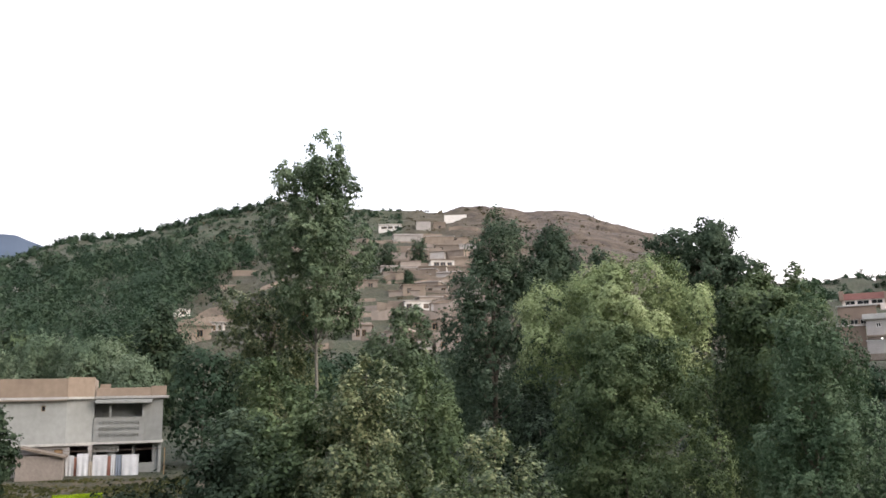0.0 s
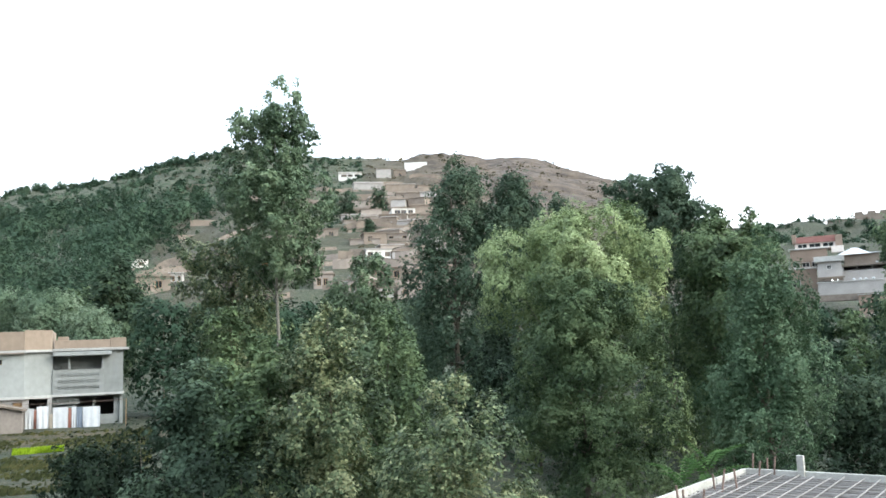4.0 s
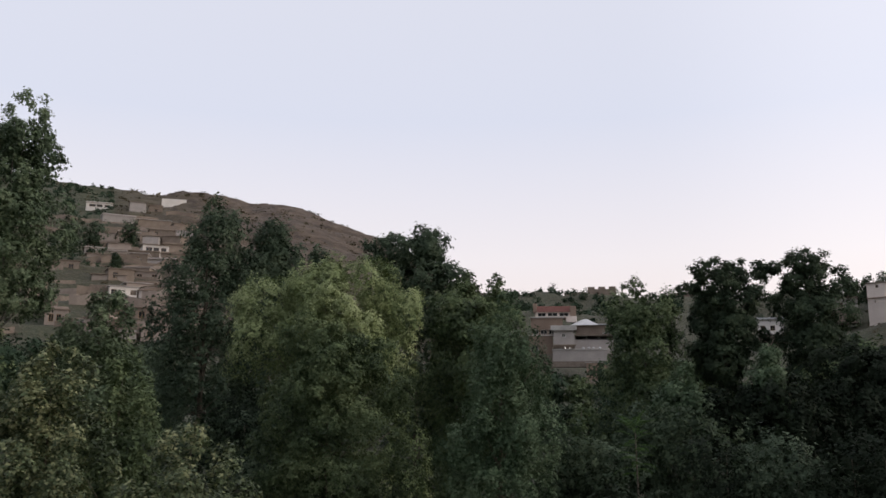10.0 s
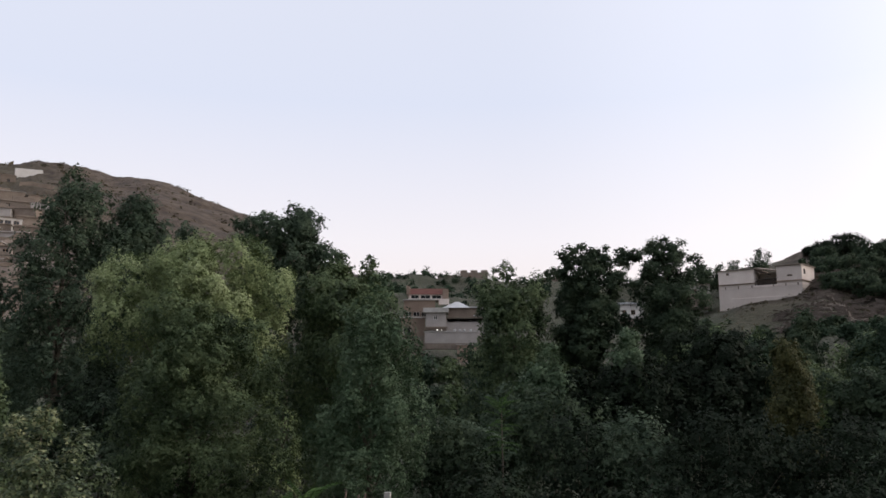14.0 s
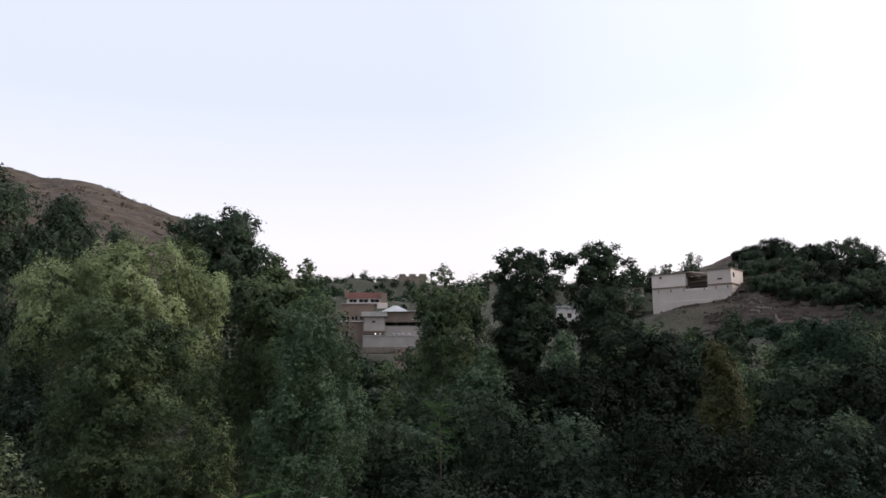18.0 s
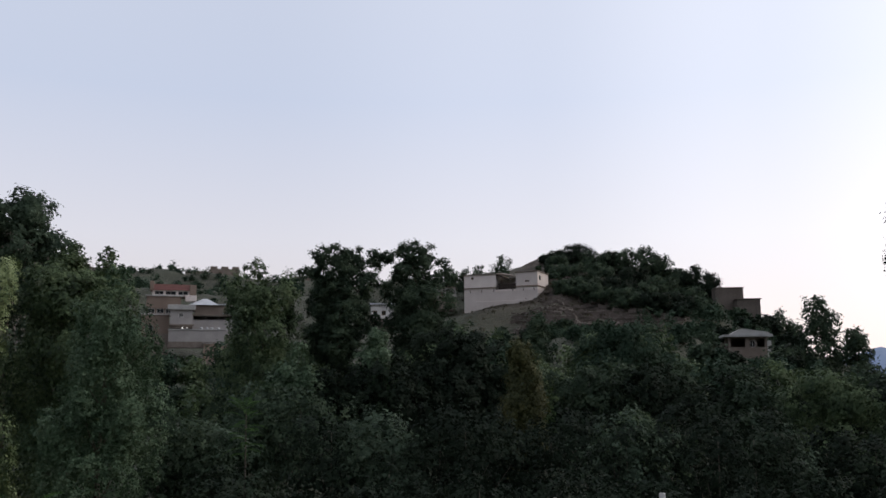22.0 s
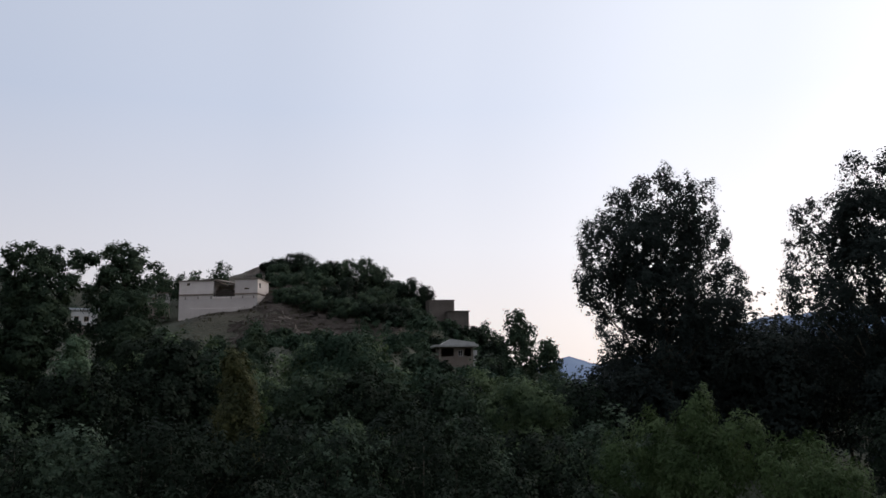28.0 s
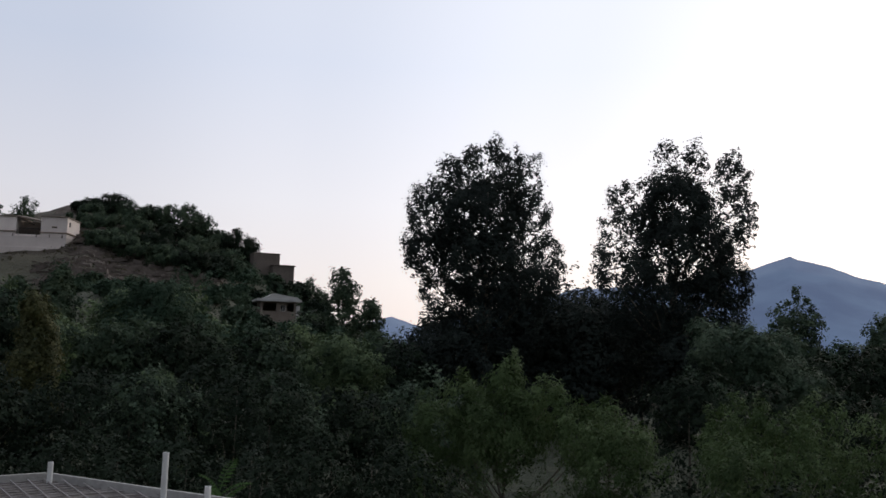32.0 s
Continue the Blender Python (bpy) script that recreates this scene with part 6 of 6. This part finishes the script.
building("brown_house", "brown stepped house on the hillside", 63.7, 217, level(4.0, 217), 6.6, 6, 6.4, ROCK, ROCK, [], eave=0.15, group="brown houses", turn=10)
building("brown_house", "lower brown house stepping down the hillside", 64.85, 213, level(3.2, 213), 5.3, 6, 6.4, ROCK, ROCK, [], eave=0.3, group="brown houses", turn=10)
veranda = building("veranda_house", "low grey house with a broad overhanging roof slab", 64.65, 160, level(0.6, 160), 6.6, 6, 5.3, MUD, CONCRETE, [(3.7, 3.5, 4.6, 4.7)], eave=0.9, slab=0.45, turn=8, frames=WHITEWASH, voids=[(0.4, 3.5, 2.9, 5.0), (4.9, 3.5, 6.2, 5.0)])
part("side_pier", box(3.35, -0.05, 1.4, 4.0, 0.25, 4.6, 0.02), WHITEWASH, veranda, "white-painted pier at the corner")
part("roof_cap", prism([(-3.0, 5.76), (3.9, 5.76), (3.5, 6.15), (-0.6, 6.75), (-1.2, 6.75)], -0.5, 5.5, upright=True), CONCRETE, veranda, "raised grey cap on the roof slab")


# ---- rocks, cloth, crop ----
def boulder(name, label, x, y, z, sx, sy, sz, mat, seed, group=""):
    bm = bmesh.new()
    bmesh.ops.create_icosphere(bm, subdivisions=3, radius=1.0)
    for v in bm.verts:
        k = 1 + 0.28 * noise.fractal(v.co * 1.6 + Vector((seed, 0, 0)), 1.0, 2.0, 4)
        k += 0.1 * noise.fractal(v.co * 6.0 + Vector((seed, 2, 0)), 1.0, 2.0, 3)
        v.co = Vector((v.co.x * sx * k, v.co.y * sy * k, v.co.z * sz * k))
    ob = part(name, bm, mat, None)
    ob.matrix_world = pose(x, y, z, 0, 0, seed * 40)
    return tagged(ob, label, "rock", group)


boulder("rock_outcrop", "bare brown rock knob on the hilltop", *spot(52.0, 243), level(7.1, 243), 7.5, 5, 3.4, ROCK, 3)
rng = np.random.default_rng(5)
for i in range(26):
    b, u = 50.5 + 9.5 * rng.random(), 0.42 + 0.25 * rng.random()
    r = 112 + (np.interp(b, SKYLINE[:, 0], SKYLINE[:, 2]) - 112) * u
    x, y = spot(b, r)
    s = 0.2 + 0.5 * rng.random() ** 2
    boulder("boulder", "brown boulder on the eroded stony slope", x, y, ground_height(x, y) + s * 0.1, s * 1.1, s, s * 0.9, ROCK, i + 0.5, "boulders on the slope")
v, f = [], []
for k in range(7):
    for i in range(11):
        v.append((-1.9 + 3.8 * i / 10, 0.15 * math.sin(i * 1.3 + k), 2.2 - 2.2 * k / 6 - 0.25 * math.sin(math.pi * i / 10)))
for k in range(6):
    for i in range(10):
        a = k * 11 + i
        f.append((a, a + 1, a + 12, a + 11))
tarp = new("orange_tarp", mesh_of("orange_tarp", v, f, ORANGE, True))
dd = slope_distance(-9.36, 5.7)
tarp.matrix_world = pose(*spot(-9.36, dd - 2), level(5.65, dd - 2), 0, 0, 9)
tagged(tarp, "bright orange tarpaulin hung beside a hillside house", "tarpaulin")
quads = []
for i in range(5000):
    b, r = -24.9 + 2.8 * rng.random(), 51.8 + 1.0 * rng.random()
    x, y = spot(b, r)
    z = ground_height(x, y)
    h, a = 0.1 + 0.16 * rng.random(), rng.random() * 3.14
    dx, dy = 0.03 * math.cos(a), 0.03 * math.sin(a)
    quads += [(x - dx, y - dy, z), (x + dx, y + dy, z), (x + dx * 0.3 + 0.05, y + dy * 0.3, z + h), (x - dx * 0.3 + 0.05, y - dy * 0.3, z + h)]
tufts = []
for i in range(16000):
    b, r = -30.0 + 13.0 * rng.random(), 40.0 + 19.0 * rng.random()
    x, y = spot(b, r)
    if noise.fractal(Vector((x * 0.16, y * 0.45, 0.0)), 1.0, 2.0, 3) < 0.02 + 0.25 * rng.normal():
        continue
    z = ground_height(x, y)
    h, a, w = 0.05 + 0.13 * rng.random() ** 2, rng.random() * 3.14, 0.05 + 0.08 * rng.random()
    dx, dy = w * math.cos(a), w * math.sin(a)
    tufts += [(x - dx, y - dy, z), (x + dx, y + dy, z), (x + dx * 0.8 + 0.04, y + dy * 0.8, z + h), (x - dx * 0.7, y - dy * 0.7, z + h * 0.8)]
tagged(new("field_grass", leaf_mesh("field_grass", np.array(tufts), LEAF_YELLOW, 4)), "short patchy olive grass over the trodden field", "grass", kind="stuff")
tagged(new("crop_patch", leaf_mesh("crop_patch", np.array(quads), CROP, 4)), "bright yellow-green crop strip in the field", "crop", kind="stuff")


# ---- the roof under construction ----
def roof_deck():
    z = EYE - 1.65
    corners = [Vector(c) for c in ((3.96, 10.11), (8.4, 6.39), (7.2, 1.3), (0.6, 6.5))]
    root = new("unfinished_roof")
    root.matrix_world = pose(0, 0, z)
    centre = sum((Vector(c) for c in corners), Vector((0, 0))) / 4

    def prism(pts, z0, z1):
        bm = bmesh.new()
        lo, hi = [bm.verts.new((*p, z0)) for p in pts], [bm.verts.new((*p, z1)) for p in pts]
        bm.faces.new(lo)
        bm.faces.new(hi[::-1])
        for i in range(len(pts)):
            k = (i + 1) % len(pts)
            bm.faces.new((lo[k], lo[i], hi[i], hi[k]))
        bmesh.ops.recalc_face_normals(bm, faces=bm.faces)
        return bm

    part("formwork_deck", prism(corners, -0.12, 0.01), DECK, root, "grey-brown shuttering deck of the unfinished roof")
    inner = [centre + (c - centre) * 0.9 for c in corners]
    part("building_wall", prism(inner, -z, -0.121), GREY, root, "rough wall under the unfinished roof")
    # upright boards along the edges
    rr = np.random.default_rng(2)
    for i in range(4):
        a, b = corners[i], corners[(i + 1) % 4]
        length = (b - a).length
        along = (b - a) / length
        s = 0.0
        while s < length - 0.05:
            e = min(length, s + 1.2 + 1.3 * rr.random())
            ang = math.degrees(math.atan2(along.y, along.x))
            p = a + along * s
            h = 0.075 + 0.035 * rr.random()
            wood = i == 0 and 1.6 < s < 3.2
            part("edge_board", box(0.01, -0.02, -0.12, e - s - 0.01, 0.015, h, 0.004), WOOD if wood else (BOARD, CONCRETE)[i == 1 and rr.random() < 0.6], root, "brown timber edge board" if wood else "", at=pose(p.x, p.y, 0, 0, rr.normal() * 0.5, ang))
            s = e

    def bars(direction, spacing, zz, radius):
        normal = Vector((-direction.y, direction.x))
        spans = [c.dot(normal) for c in corners]
        k = min(spans) + 0.12
        while k < max(spans) - 0.1:
            cuts = []
            for i in range(4):
                a, b = corners[i], corners[(i + 1) % 4]
                da, db = a.dot(normal) - k, b.dot(normal) - k
                if da * db < 0:
                    q = a + (b - a) * (da / (da - db))
                    cuts.append(q.dot(direction))
            if len(cuts) == 2 and abs(cuts[0] - cuts[1]) > 0.4:
                lo, hi = min(cuts) + 0.06, max(cuts) - 0.06
                pts = []
                for t in (0, 0.35, 0.7, 1.0):
                    q = direction * (lo + (hi - lo) * t) + normal * (k + rr.normal() * 0.012)
                    pts.append((q.x, q.y, zz + rr.normal() * 0.006))
                v2, f2 = tube_data(pts, [radius] * 4, 5)
                bar = new("reinforcing_bar", mesh_of("reinforcing_bar", v2, f2, BAR))
                bar.parent = root
            k += spacing * (0.9 + 0.2 * rr.random())

    along = (corners[1] - corners[0]).normalized()
    bars(along, 0.11, 0.03, 0.008)
    bars(Vector((along.y, -along.x)), 0.16, 0.047, 0.008)
    # starter bars at the columns
    for c, n in ((corners[0], 4), (corners[0] * 0.75 + corners[3] * 0.25, 3), (corners[0] * 0.55 + corners[3] * 0.45, 3)):
        q = c + (centre - c).normalized() * 0.25
        for i in range(n):
            dx, dy = 0.18 * (i % 2), 0.18 * (i // 2)
            v2, f2 = tube_data([(q.x + dx, q.y + dy, -0.03), (q.x + dx + rr.normal() * 0.02, q.y + dy, 0.15 + 0.12 * rr.random())], [0.011, 0.011], 6)
            bar = new("starter_bar", mesh_of("starter_bar", v2, f2, RUST))
            bar.parent = root
    tagged(root, "unfinished concrete roof with a rusty reinforcing grid", "roof")

    def pipe(bearing, dist, top, label):
        x, y = spot(bearing, dist)
        x, y = x + 0.24, y - 0.19
        h = dist * math.tan(radians(top)) + EYE
        rad, n = 0.029, 16
        v2, f2 = [], []
        for rad2, zz in ((rad, z + 0.012), (rad, h), (rad - 0.006, h), (rad - 0.006, h - 0.3)):
            for i in range(n):
                w2 = 2 * math.pi * i / n
                v2.append((x + rad2 * math.cos(w2), y + rad2 * math.sin(w2), zz))
        for k in range(3):
            for i in range(n):
                f2.append((k * n + i, k * n + (i + 1) % n, (k + 1) * n + (i + 1) % n, (k + 1) * n + i))
        f2.append(tuple(range(3 * n, 4 * n)))
        tagged(new("plastic_pipe", mesh_of("plastic_pipe", v2, f2, PVC)), label, "pipe", "pipes on the roof")

    pipe(51.25, 10.2, -7.82, "short white plastic pipe standing in the roof deck")
    pipe(57.94, 8.3, -7.38, "tall white plastic pipe standing in the roof deck")
    pipe(60.65, 8.2, -9.51, "low white plastic pipe stub near the roof edge")
    stub = part("timber_stub", box(-0.04, -0.05, -0.1, 0.04, 0.0, 0.27, 0.006), BOARD, None)
    q = corners[0] * 0.887 + corners[1] * 0.113
    stub.matrix_world = pose(q.x, q.y, z, 0, 0, -40)
    tagged(stub, "short pale timber stub nailed to the edge board", "timber")


roof_deck()
# the roof on which the lookout stands
own = part("lookout_roof", box(-6, -9, 0, 2.4, 1.6, EYE - 1.65, 0.03), CONCRETE, None)
tagged(own, "plain concrete roof of the house at the lookout", "roof", kind="structure")
